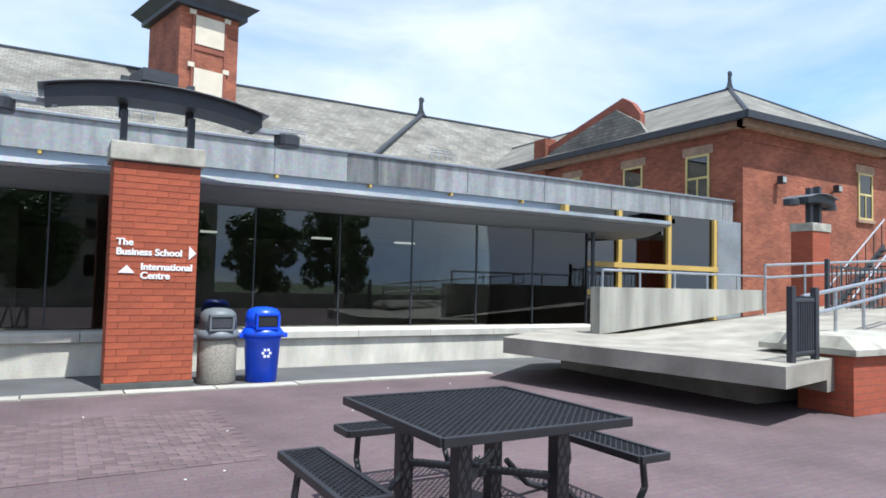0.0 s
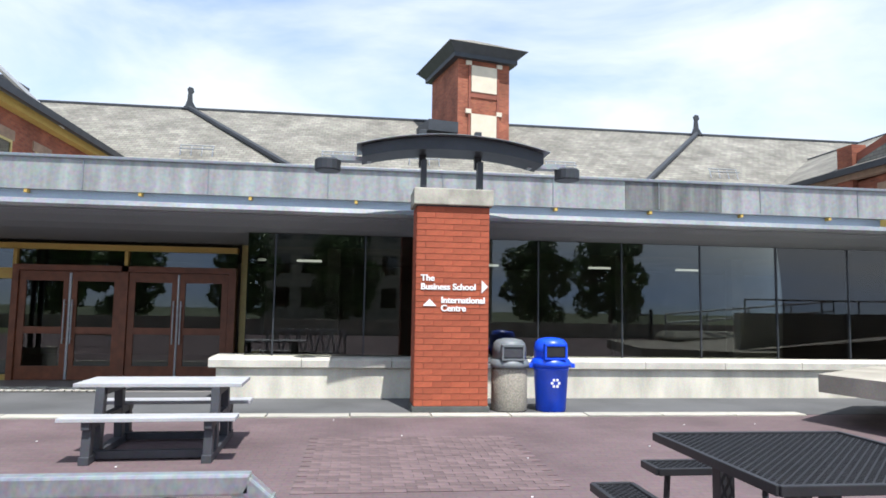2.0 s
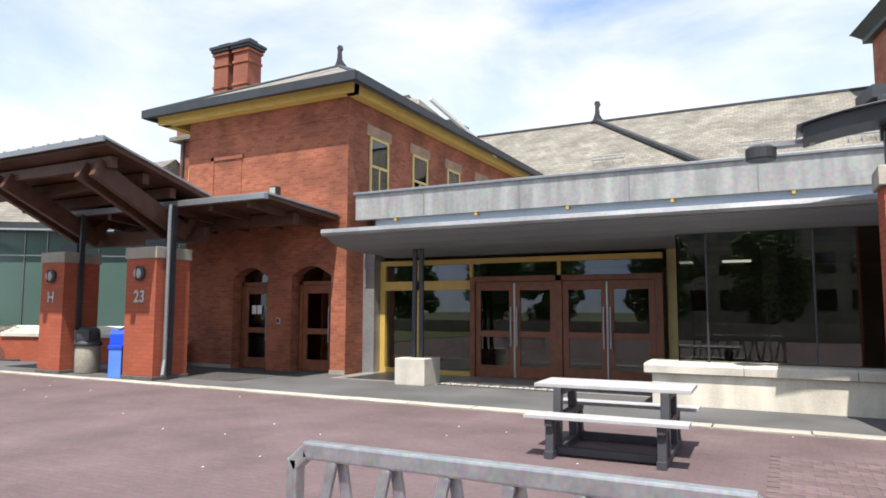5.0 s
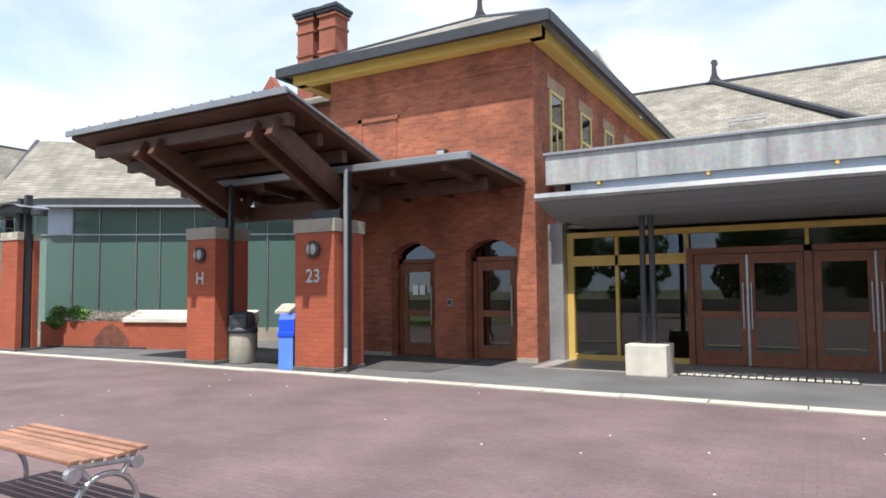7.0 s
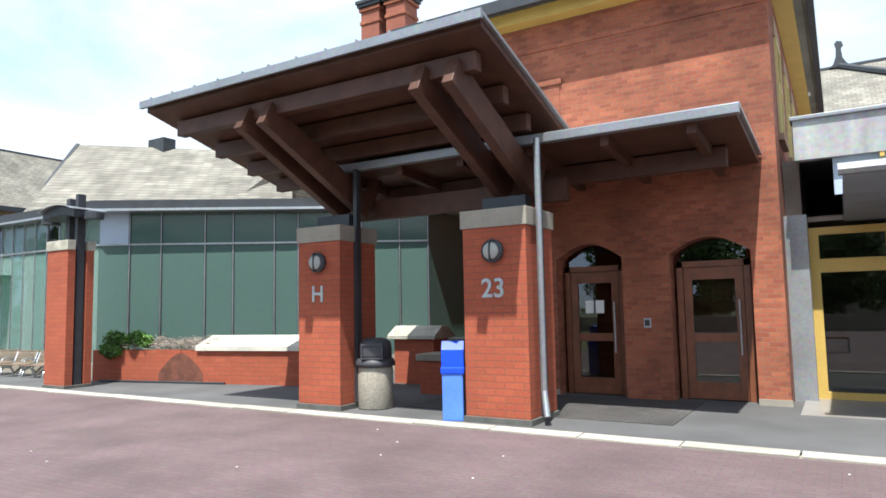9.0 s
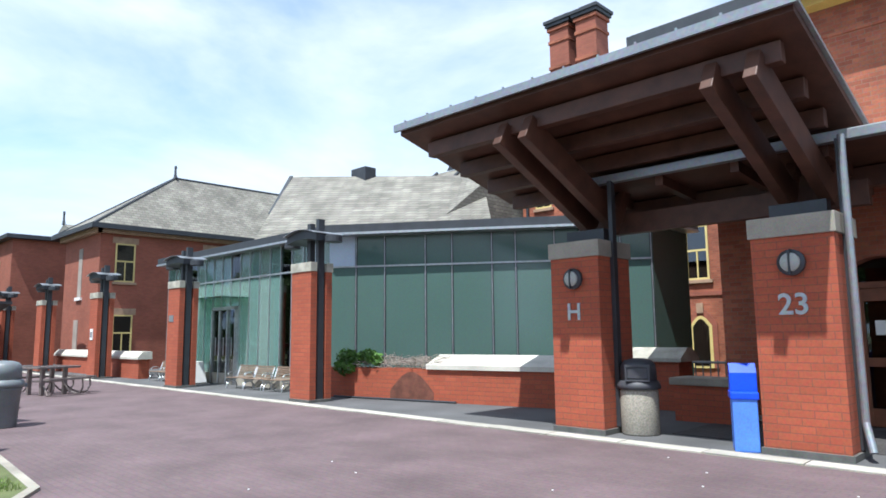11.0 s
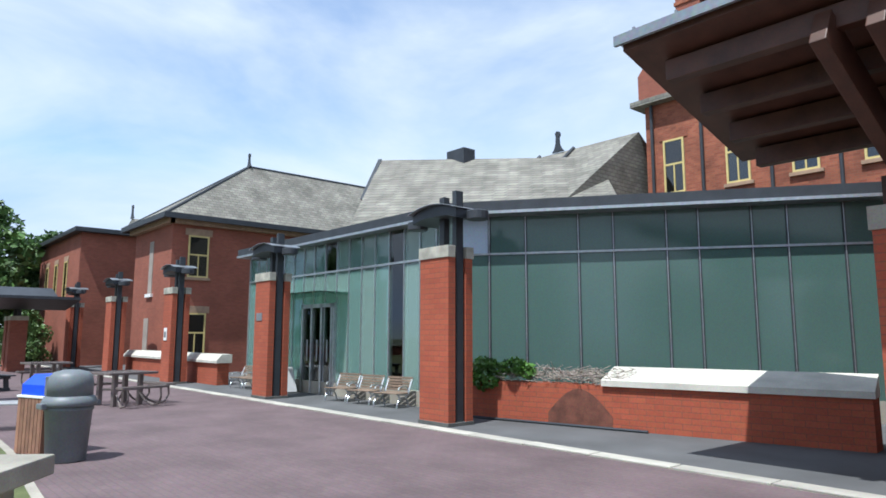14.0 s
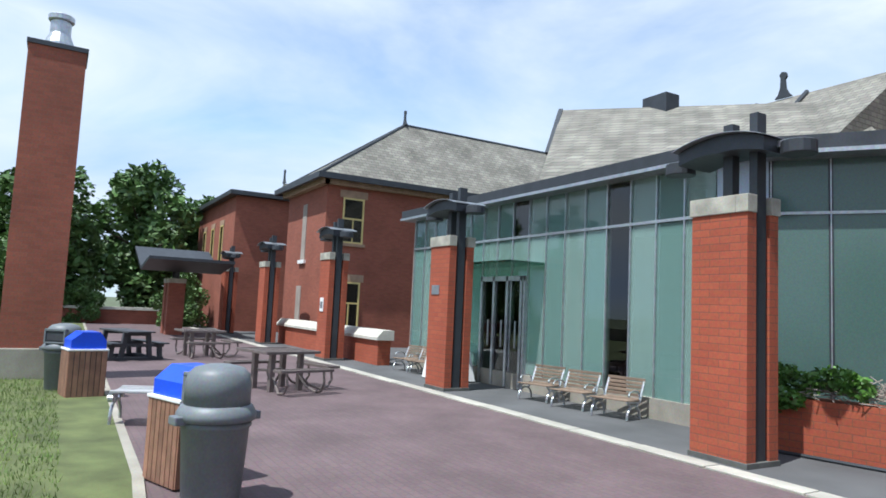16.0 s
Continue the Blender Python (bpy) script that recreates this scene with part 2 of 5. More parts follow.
# dark brick tone for the shadow painted on the planter wall
SHADOW_BRICK = mat("painted_shadow_brick", (0.15, 0.055, 0.035), 0.9, var=0.4, scale=5, fine=40, bump=0.2)
SIGNWHITE = mat("sign_white", (0.85, 0.85, 0.83), 0.5, var=0.03, bump=0.0)
LAMPGLASS = mat("lamp_glass", (0.36, 0.37, 0.34), 0.3, var=0.1, bump=0.0)
DARKBASE = mat("dark_base", (0.11, 0.11, 0.10), 0.85, var=0.3, scale=4)
MIDSTONE = mat("stone_lintel", (0.36, 0.24, 0.16), 0.85, var=0.25, scale=4)

# ---------------------------------------------------------------- building helpers


def add_box(bm, x0, x1, y0, y1, z0, z1, bevel=0.0):
    r = bmesh.ops.create_cube(bm, size=1.0)
    vs = r["verts"]
    for v in vs:
        v.co = ((x0 + x1) / 2 + v.co.x * (x1 - x0), (y0 + y1) / 2 + v.co.y * (y1 - y0), (z0 + z1) / 2 + v.co.z * (z1 - z0))
    if bevel:
        es = list({e for v in vs for e in v.link_edges})
        bmesh.ops.bevel(bm, geom=es, offset=bevel, segments=2, affect="EDGES", profile=0.6)
    return bm


def box(x0, x1, y0, y1, z0, z1, bevel=0.0):
    return add_box(bmesh.new(), x0, x1, y0, y1, z0, z1, bevel)


def prism(pts, axis, a, b):
    """A flat outline pts (two coordinates each) carried along an axis from a to b."""
    bm = bmesh.new()

    def at(p, q):
        return {"x": (q, p[0], p[1]), "y": (p[0], q, p[1]), "z": (p[0], p[1], q)}[axis]
    lo, hi = [bm.verts.new(at(p, a)) for p in pts], [bm.verts.new(at(p, b)) for p in pts]
    n = len(pts)
    bm.faces.new(lo), bm.faces.new(hi)
    for i in range(n):
        bm.faces.new((lo[i], lo[(i + 1) % n], hi[(i + 1) % n], hi[i]))
    bmesh.ops.recalc_face_normals(bm, faces=bm.faces)
    return bm


def solid(verts, faces):
    bm = bmesh.new()
    vs = [bm.verts.new(v) for v in verts]
    for f in faces:
        bm.faces.new([vs[i] for i in f])
    bmesh.ops.recalc_face_normals(bm, faces=bm.faces)
    return bm


def add_tube(bm, p, q, r, r2=None, seg=10):
    p, q = Vector(p), Vector(q)
    d = q - p
    m = Matrix.Translation((p + q) / 2) @ d.to_track_quat("Z", "Y").to_matrix().to_4x4()
    bmesh.ops.create_cone(bm, cap_ends=True, segments=seg, radius1=r, radius2=r if r2 is None else r2, depth=d.length, matrix=m)
    return bm


def tube(p, q, r, r2=None, seg=10):
    return add_tube(bmesh.new(), p, q, r, r2, seg)


def lathe(profile, seg=24):
    bm = bmesh.new()
    rings = [[bm.verts.new((r * math.cos(2 * math.pi * i / seg), r * math.sin(2 * math.pi * i / seg), z)) for i in range(seg)] for r, z in profile]
    for a, b in zip(rings, rings[1:]):
        for i in range(seg):
            bm.faces.new((a[i], a[(i + 1) % seg], b[(i + 1) % seg], b[i]))
    bm.faces.new(rings[0]), bm.faces.new(rings[-1])
    bmesh.ops.recalc_face_normals(bm, faces=bm.faces)
    return bm


def beam(p, q, w, h):
    """A squared timber from p to q, w wide and h deep."""
    p, q = Vector(p), Vector(q)
    d = q - p
    m = Matrix.Translation((p + q) / 2) @ d.to_track_quat("X", "Z").to_matrix().to_4x4()
    bm = box(-d.length / 2, d.length / 2, -w / 2, w / 2, -h / 2, h / 2, 0.012)
    bm.transform(m)
    return bm


def data_of(name, bm, material, smooth=False):
    me = bpy.data.meshes.new(name)
    bm.to_mesh(me)
    bm.free()
    me.materials.append(material)
    if smooth:
        me.shade_auto_smooth(angle=radians(40)) if hasattr(me, "shade_auto_smooth") else me.shade_smooth()
    return me


def part(name, bm, material, parent, label="", smooth=False):
    ob = new(name, data_of(name, bm, material, smooth))
    ob.parent = parent
    if label:
        tagged(ob, label)
    return ob


def thing(name, loc, label, category, group="", kind="", rz=0.0):
    ob = new(name)
    ob.matrix_basis = pose(*loc, 0, 0, rz)
    ob.empty_display_size = 0.2
    return tagged(ob, label, category, group, kind)


def structure(name, bm, material, label="", smooth=False):
    ob = new(name, data_of(name, bm, material, smooth))
    return tagged(ob, label, "structure", "", "structure")


def piece(name, data, parent, m):
    ob = new(name, data)
    ob.parent = parent
    ob.matrix_basis = m
    return ob


def lettering(name, text, size, material, parent, m, extrude=0.006, align="LEFT", bold=0.012):
    cu = bpy.data.curves.new(name, "FONT")
    cu.body, cu.size, cu.extrude, cu.align_x, cu.offset = text, size, extrude, align, bold * size
    ob = bpy.data.objects.new(name, cu)
    scene.collection.objects.link(ob)
    dg = bpy.context.evaluated_depsgraph_get()
    me = bpy.data.meshes.new_from_object(ob.evaluated_get(dg))
    bpy.data.objects.remove(ob)
    me.materials.clear()
    me.materials.append(material)
    o2 = new(name, me)
    o2.parent = parent
    o2.matrix_basis = m
    return o2


# ---------------------------------------------------------------- ground
structure("ground", box(-400, 400, -300, 400, -0.6, -0.03), EARTH, "grass and earth reaching to the horizon")
plaza = structure("pavement_plaza", box(-75, 45, -40, 10.02, -0.2, 0.0), PAVING, "purple-brown brick paving of the open plaza")
asphalt = structure("pavement_asphalt", box(-75, 45, 10.02, 17.0, -0.2, 0.004), ASPHALT, "dark grey asphalt walk before the buildings")
lawn = structure("lawn", prism([(-75, -40), (-17.7, -40), (-17.6, 2.6), (-19.0, 3.45), (-26.0, 4.0), (-75, 5.0)], "z", -0.05, 0.03), GRASSBED, "sunlit lawn beside the paved walk")
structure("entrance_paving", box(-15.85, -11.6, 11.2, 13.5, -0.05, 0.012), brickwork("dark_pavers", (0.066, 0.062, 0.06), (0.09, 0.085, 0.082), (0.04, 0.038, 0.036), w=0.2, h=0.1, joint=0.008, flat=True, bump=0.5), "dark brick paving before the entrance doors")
# ---------------------------------------------------------------- facade of the low glazed link
FY = 14.7
link = thing("glazed_link", (0, 12, 0), "long low glazed link with zinc fascia and stone sill wall", "building", kind="structure")


def lk(name, bm, material, label="", parent=None):
    bm.transform(Matrix.Translation((0, -12, 0)))
    return part(name, bm, material, parent or link, label)


lk("fascia", box(-10.1, 18.15, 13.55, 13.75, 3.76, 4.38), FASCIA, "streaked grey zinc fascia")
lk("coping", box(-10.14, 18.2, 13.5, 13.9, 4.38, 4.44, 0.01), ZINC_DARK)
lk("roof_deck", box(-10.1, 17.75, 13.75, 27.0, 4.0, 4.2), ZINC_DARK)
for xj in [-8.2 + 2.35 * i for i in range(12)]:
    lk("fascia_joint", box(xj, xj + 0.02, 13.535, 13.56, 3.80, 4.38), ZINC_DARK)
# opaque pale blue stands in for sky mirrored in the clerestory
lk("clerestory", box(-9.6, 16.6, 13.70, 13.74, 3.2, 3.80), BLUEPANEL, "clerestory strip with the sky's reflection painted pale blue")
for xj in [-9.0 + 2.1 * i for i in range(13)]:
    lk("bracket", box(xj, xj + 0.06, 13.56, 13.69, 3.69, 3.76), YELLOW, "yellow steel bracket")
CAN = [(11.58, 3.24), (11.55, 3.2), (11.60, 3.12), (11.72, 3.06), (12.0, 2.96), (12.4, 2.90), (14.75, 2.88), (14.75, 3.1), (13.4, 3.2), (11.75, 3.22)]
lk("canopy", prism(CAN, "x", -9.5, 12.9), SOFFIT, "grey metal canopy with a curved underside")
lk("gutter", prism([(11.48, 3.28), (11.46, 3.2), (11.5, 3.15), (11.57, 3.14), (11.62, 3.28)], "x", -9.55, 12.95), ZINC, "zinc gutter along the canopy")
lk("stained_panel", box(5.15, 7.35, 13.542, 13.549, 3.78, 4.37), mat("stained_zinc", (0.19, 0.19, 0.185), 0.6, 0.3, var=0.55, scale=6, fine=14, bump=0.04, streak=0.1), "dark water-stained zinc fascia panel")
# stone sill and its wall
lk("sill_wall", box(-2.85, 11.0, 11.93, 12.75, 0, 0.52), PALECONC, "pale concrete plinth below the glazing")
SILL = [(11.86, 0.54), (11.86, 0.66), (11.9, 0.69), (12.75, 0.71), (12.75, 0.52), (11.9, 0.52)]
for i in range(9):
    a = -2.97 + i * 1.56
    lk("sill_stone", prism(SILL, "x", a, a + 1.55), LIMESTONE, "white limestone sill block")
# glazing
XG = [-2.45, -1.97, -0.36, 1.25, 2.9, 4.55, 6.15, 7.75, 9.3, 10.95]
for a, b in zip(XG, XG[1:]):
    o = lk("pane", box(a + 0.008, b - 0.008, 12.3, 12.315, 0.71, 2.9), CLEAR)
    o.visible_shadow = False
    lk("joint", box(b - 0.012, b + 0.012, 12.285, 12.33, 0.71, 2.9), STEEL)
o = lk("pane", box(-2.46, -2.445, 12.3, 14.6, 0.71, 2.9), CLEAR)
o.visible_shadow = False
lk("column", box(-3.0, -2.55, 14.85, 15.2, 0, 2.9), CREAM, "broad ochre column beside the doors")
lk("column", box(10.35, 10.75, 12.45, 12.85, 0.7, 2.9), YELLOW, "ochre column behind the glass")
lk("post", tube((11.05, 12.2, 0.7), (11.05, 12.2, 2.95), 0.05), STEEL, "black steel post")
# doors and side light
lk("wall_panel", box(-10.35, -10.02, 14.3, 14.8, 0, 3.0), ZINC, "upright zinc cladding panel")
lk("frame", box(-10.02, -9.88, 14.6, 14.8, 0, 2.8), YELLOW)
lk("frame", box(-9.88, -3.05, 14.6, 14.8, 2.68, 2.8), YELLOW)
lk("frame", box(-9.88, -7.45, 14.6, 14.8, 2.06, 2.28), YELLOW)
lk("frame", box(-9.88, -7.45, 14.6, 14.8, 0.0, 0.12), YELLOW)
for xj in (-8.95, -7.5, -5.33):
    lk("frame", box(xj, xj + 0.07, 14.6, 14.8, 2.28 if xj > -8 else 0.1, 2.7), YELLOW)
for a, b, z0, z1 in ((-9.88, -8.95, 0.12, 2.06), (-8.88, -7.5, 0.12, 2.06), (-9.88, -7.5, 2.28, 2.68), (-7.43, -5.33, 2.36, 2.68), (-5.26, -3.05, 2.36, 2.68)):
    o = lk("pane", box(a, b, 14.69, 14.70, z0, z1), CLEAR)
    o.visible_shadow = False
lk("door_frame", box(-7.47, -7.35, 14.55, 14.8, 0, 2.36), DOORWOOD)
lk("door_frame", box(-5.36, -5.22, 14.55, 14.8, 0, 2.36), DOORWOOD)
lk("door_frame", box(-3.2, -3.05, 14.55, 14.8, 0, 2.36), DOORWOOD)
lk("door_frame", box(-7.35, -3.2, 14.55, 14.8, 2.24, 2.36), DOORWOOD)


def leaf_door(x0, x1, y, z1, parent, off, pull):
    """A glazed timber leaf with a lock rail and a bar pull."""
    w = 0.13
    d = new("door")
    d.parent = parent
    d.matrix_basis = pose(x0 - off[0], y - off[1], 0)
    W = x1 - x0
    part("stile", box(0, w, -0.03, 0.03, 0.02, z1, 0.004), DOORWOOD, d)
    part("stile", box(W - w, W, -0.03, 0.03, 0.02, z1, 0.004), DOORWOOD, d)
    part("rail", box(w, W - w, -0.03, 0.03, z1 - 0.2, z1, 0.004), DOORWOOD, d)
    part("rail", box(w, W - w, -0.03, 0.03, 0.95, 1.09, 0.004), DOORWOOD, d)
    part("rail", box(w, W - w, -0.03, 0.03, 0.02, 0.30, 0.004), DOORWOOD, d)
    for a, b in ((0.3, 0.95), (1.09, z1 - 0.2)):
        o = part("pane", box(w, W - w, -0.006, 0.006, a, b), CLEAR, d)
        o.visible_shadow = False
    px = W - 0.07 if pull else 0.07
    h = bmesh.new()
    add_tube(h, (px, -0.09, 0.75), (px, -0.09, 1.65), 0.016)
    add_tube(h, (px, -0.09, 0.85), (px, -0.02, 0.85), 0.012), add_tube(h, (px, -0.09, 1.55), (px, -0.02, 1.55), 0.012)
    part("handle", h, GALV, d, "tall brushed steel pull")
    return d


for a, b, s in ((-7.34, -6.36, 1), (-6.35, -5.37, 0), (-5.21, -4.22, 1), (-4.21, -3.21, 0)):
    dd = leaf_door(a, b, 14.62, 2.23, link, (0, 12), s)
    part("edge_strip", tube((1.0 if s else -0.01, -0.04, 0.03), (1.0 if s else -0.01, -0.04, 2.2), 0.018), GALV, dd)
# room behind the glass
lk("interior_floor", box(-10.2, 17.6, 12.75, 22, -0.02, 0.012), ROOMFLOOR)
lk("interior_wall", box(-10.3, 17.7, 22, 22.2, 0, 4.0), DARKROOM)
lk("interior_wall", box(17.4, 17.6, 13.8, 22, 0, 4.0), DARKROOM)
lk("interior_wall", box(-10.35, -10.1, 14.8, 22, 0, 4.0), DARKROOM)
for xl in (-1.9, 3.3, 6.8, 9.6):
    for yl in (19.5,):
        lk("ceiling_light", box(xl - 0.35, xl + 0.35, yl - 0.07, yl + 0.07, 2.86, 2.915, 0.006), LIT, "lit ceiling strip behind the glass")
lk("interior_ceiling", box(-10.2, 17.6, 14.75, 22, 2.92, 3.0), DARKROOM)
for xj in (-1.2, 2.2, 5.7, 8.7):
    lk("interior_column", box(xj, xj + 0.3, 15.5, 15.8, 0, 2.92), DARKROOM)
# tall yellow gridded bay
for xj in (11.1, 13.0, 14.95, 16.95):
    lk("mullion", box(xj, xj + 0.13, 13.3, 13.5, 0.7, 3.72), YELLOW)
for z0 in (1.4, 2.15):
    lk("transom", box(11.0, 17.1, 13.28, 13.48, z0, z0 + 0.14), YELLOW)
for a, b in ((11.23, 13.0), (13.13, 14.95), (15.08, 16.95)):
    for z0, z1 in ((0.75, 1.4), (1.54, 2.15), (2.29, 3.72)):
        o = lk("pane", box(a, b, 13.39, 13.40, z0, z1), WINDOW)
        o.visible_shadow = False
lk("corner_panel", box(17.1, 18.2, 13.3, 13.8, 0, 3.72), ZINC, "upright zinc corner cladding")

# ---------------------------------------------------------------- brick wings on both sides


def sash(parent, x, y, z0, z1, w, axis, proud=0.05, bars=True, stone=True):
    """A cream sash window with stone lintel and sill, on a wall that faces along axis."""
    wn = new("window")
    wn.parent = parent
    rz = {"s": 0, "e": 90, "w": -90}[axis]
    wn.matrix_basis = pose(x, y, z0, 0, 0, rz)
    H = z1 - z0
    part("lintel", box(-w / 2 - 0.14, w / 2 + 0.14, -0.04 if stone else -0.015, 0.06, H, H + 0.3, 0.01), MIDSTONE if stone else BRICK_OLD, wn)
    part("sill", box(-w / 2 - 0.1, w / 2 + 0.1, -0.09, 0.06, -0.12, 0, 0.01), MIDSTONE, wn)
    part("reveal", box(-w / 2, w / 2, -0.012, 0.02, 0, H), DARKROOM, wn)
    fr = bmesh.new()
    t = 0.07
    for q in ((-w / 2, -w / 2 + t, 0, H), (w / 2 - t, w / 2, 0, H), (-w / 2 + t, w / 2 - t, H - t, H), (-w / 2 + t, w / 2 - t, 0, t)):
        add_box(fr, q[0], q[1], -proud, -0.012, q[2], q[3])
    part("frame", fr, CREAM, wn, "cream painted sash frame")
    if bars:
        part("meeting_rail", box(-w / 2 + t, w / 2 - t, -proud + 0.005, -0.012, H * 0.52, H * 0.52 + 0.07), CREAM, wn)
        part("glazing_bar", box(-0.025, 0.025, -proud + 0.008, -0.012, t, H * 0.52), CREAM, wn)
    part("pane", box(-w / 2 + t, w / 2 - t, -0.022, -0.018, t, H - t), WINDOW, wn)
    return wn


def finial(parent, x, y, z, s=1.0):
    pts = [(-0.3, 0), (0.32, 0), (0.2, 0.12), (0.1, 0.3), (0.07, 0.62), (0.14, 0.72), (0.1, 0.86), (-0.04, 0.9), (-0.12, 0.8), (-0.08, 0.66), (-0.1, 0.35), (-0.18, 0.12)]
    bm = prism([(a * s, b * s) for a, b in pts], "y", -0.045 * s, 0.045 * s)
    bm.transform(Matrix.Translation((x, y, z)))
    part("finial", bm, STEEL, parent, "dark metal ridge finial with a curled tip")


def hip_roof(parent, x0, x1, y0, y1, ze, zr, off, ov=0.55, hip=None, board=True):
    """A hipped slate roof with fascia boards, ridge along y, hipped at its y0 end."""
    hp = hip or (x1 - x0) / 2
    a, b, c, d = x0 - ov, x1 + ov, y0 - ov, y1
    xm = (x0 + x1) / 2
    v = [(a, c, ze), (b, c, ze), (b, d, ze), (a, d, ze), (xm, c + hp, zr), (xm, d, zr), (a, c, ze - 0.1), (b, c, ze - 0.1), (b, d, ze - 0.1), (a, d, ze - 0.1)]
    bm = solid(v, [(0, 1, 4), (1, 2, 5, 4), (3, 0, 4, 5), (2, 3, 5), (6, 7, 1, 0), (7, 8, 2, 1), (9, 6, 0, 3), (6, 9, 8, 7)])
    bm.transform(Matrix.Translation((-off[0], -off[1], -off[2])))
    part("roof", bm, SLATE, parent, "weathered pale slate roof")
    fb = bmesh.new()
    add_box(fb, a - 0.06, b + 0.06, c - 0.08, c + 0.04, ze - 0.2, ze + 0.03)
    add_box(fb, b - 0.04, b + 0.08, c, d, ze - 0.2, ze + 0.03)
    add_box(fb, a - 0.08, a + 0.04, c, d, ze - 0.2, ze + 0.03)
    fb.transform(Matrix.Translation((-off[0], -off[1], -off[2])))
    part("gutter", fb, STEEL, parent, "dark eaves gutter")
    ly = bmesh.new()
    add_box(ly, a + 0.25, b - 0.25, c + 0.25, y0, ze - 0.36, ze - 0.12)
    add_box(ly, x1, b - 0.25, y0 - 0.2, d, ze - 0.36, ze - 0.12)
    add_box(ly, a + 0.25, x0, y0 - 0.2, d, ze - 0.36, ze - 0.12)
    ly.transform(Matrix.Translation((-off[0], -off[1], -off[2])))
    part("eaves_board", ly, YELLOW if board else MIDSTONE, parent, "ochre painted eaves board" if board else "brown eaves board")
    rd = bmesh.new()
    for p, q in (((a, c, ze), (xm, c + hp, zr)), ((b, c, ze), (xm, c + hp, zr)), ((xm, c + hp, zr), (xm, d, zr))):
        add_tube(rd, Vector(p) - Vector(off), Vector(q) - Vector(off), 0.07, seg=6)
    part("ridge", rd, STEEL, parent)
    finial(parent, xm - off[0], c + hp - off[1], zr - off[2], 0.8)


XB, YB = -10.35, 13.55
O = (XB, YB, 0)
west = thing("brick_wing", O, "two-storey red brick wing with hipped slate roof", "building", kind="structure")


def wb(name, bm, material, label="", parent=None):
    bm.transform(Matrix.Translation((-O[0], -O[1], 0)))
    return part(name, bm, material, parent or west, label)


# south wall pierced by two arched door recesses
def arch_pts(x0, x1, z0, zs, rise, n=10):
    pts = [(x0, z0), (x0, zs)]
    for i in range(1, n):
        u = i / n
        pts.append((x0 + (x1 - x0) * u, zs + rise * math.sin(math.pi * u)))
    return pts + [(x1, zs), (x1, z0)]


ARCH = [(-14.05, -12.85), (-12.05, -10.8)]
wp = bmesh.new()
add_box(wp, -15.9, -14.05, YB, YB + 0.45, 0, 7.0)
add_box(wp, -12.85, -12.05, YB, YB + 0.45, 0, 2.75)
add_box(wp, -10.8, XB, YB, YB + 0.45, 0, 7.0)
add_box(wp, -14.05, -10.8, YB, YB + 0.45, 2.75, 7.0)
wb("wall", wp, BRICK_OLD, "weathered orange-red brick")
for a, b in ARCH:
    pts = arch_pts(a, b, 2.36, 2.42, 0.26)[1:-1]
    wb("arch_head", prism(pts + [(b, 2.75), (a, 2.75)], "y", YB, YB + 0.45), BRICK_OLD, "flat brick arch")
wb("wall", box(XB - 0.45, XB, YB + 0.45, 40, 0, 7.0), BRICK_OLD)
wb("wall", box(-15.9, -15.45, YB + 0.45, 40, 0, 7.0), BRICK_OLD)
wb("belt_course", box(-15.92, XB + 0.02, YB - 0.025, YB, 6.4, 6.5), BRICK_OLD)
wb("blind_window", box(-14.88, -13.87, YB - 0.02, YB, 4.3, 5.7), BRICK_OLD, "bricked-up window panel")
wb("blind_frame", box(-15.0, -14.88, YB - 0.05, YB, 4.2, 5.8), BRICK_OLD)
wb("blind_frame", box(-15.0, -13.82, YB - 0.05, YB, 5.7, 5.8), BRICK_OLD)
wb("plinth", box(-15.92, -14.05, YB - 0.04, YB, 0, 0.1), CONCRETE)
wb("plinth", box(-10.8, XB + 0.02, YB - 0.04, YB, 0, 0.1), CONCRETE)
wb("recess_wall", box(-14.4, -10.6, YB + 0.5, YB + 0.6, 0, 2.9), BRICK_OLD)
for a, b in ARCH:
    wb("door_frame", box(a + 0.05, a + 0.15, YB + 0.28, YB + 0.42, 0, 2.3), DOORWOOD)
    wb("door_frame", box(b - 0.15, b - 0.05, YB + 0.28, YB + 0.42, 0, 2.3), DOORWOOD)
    wb("door_frame", box(a + 0.05, b - 0.05, YB + 0.28, YB + 0.42, 2.2, 2.3), DOORWOOD)
    wb("fanlight", box(a + 0.1, b - 0.1, YB + 0.34, YB + 0.36, 2.3, 2.72), WINDOW, "arched fanlight glass")
    leaf_door(a + 0.16, b - 0.16, YB + 0.32, 2.19, west, (XB, YB), 1)
wb("notice", box(-13.62, -13.47, YB + 0.275, YB + 0.285, 1.45, 1.68), WHITE, "white paper notice")
wb("notice", box(-13.43, -13.28, YB + 0.275, YB + 0.285, 1.45, 1.68), WHITE, "white paper notice")
for ya, yb in ((14.5, 15.4), (16.75, 17.65), (19.0, 19.9), (21.3, 22.2), (24.5, 25.4)):
    sash(west, 0.0, (ya + yb) / 2 - YB, 4.42, 6.12, 0.92, "e")
hip_roof(west, -16.6, XB, YB, 40, 7.28, 9.5, O, hip=4.4)
wb("gable", solid([(-10.1, 16.8, 7.1), (-10.1, 22.6, 7.1), (-10.6, 17.6, 8.05), (-14.3, 16.8, 7.1), (-14.3, 22.6, 7.1), (-14.3, 17.6, 9.0)],
                  [(0, 1, 2), (3, 5, 4), (0, 2, 5, 3), (1, 4, 5, 2), (0, 3, 4, 1)]), SLATE, "low cross roof of slate")
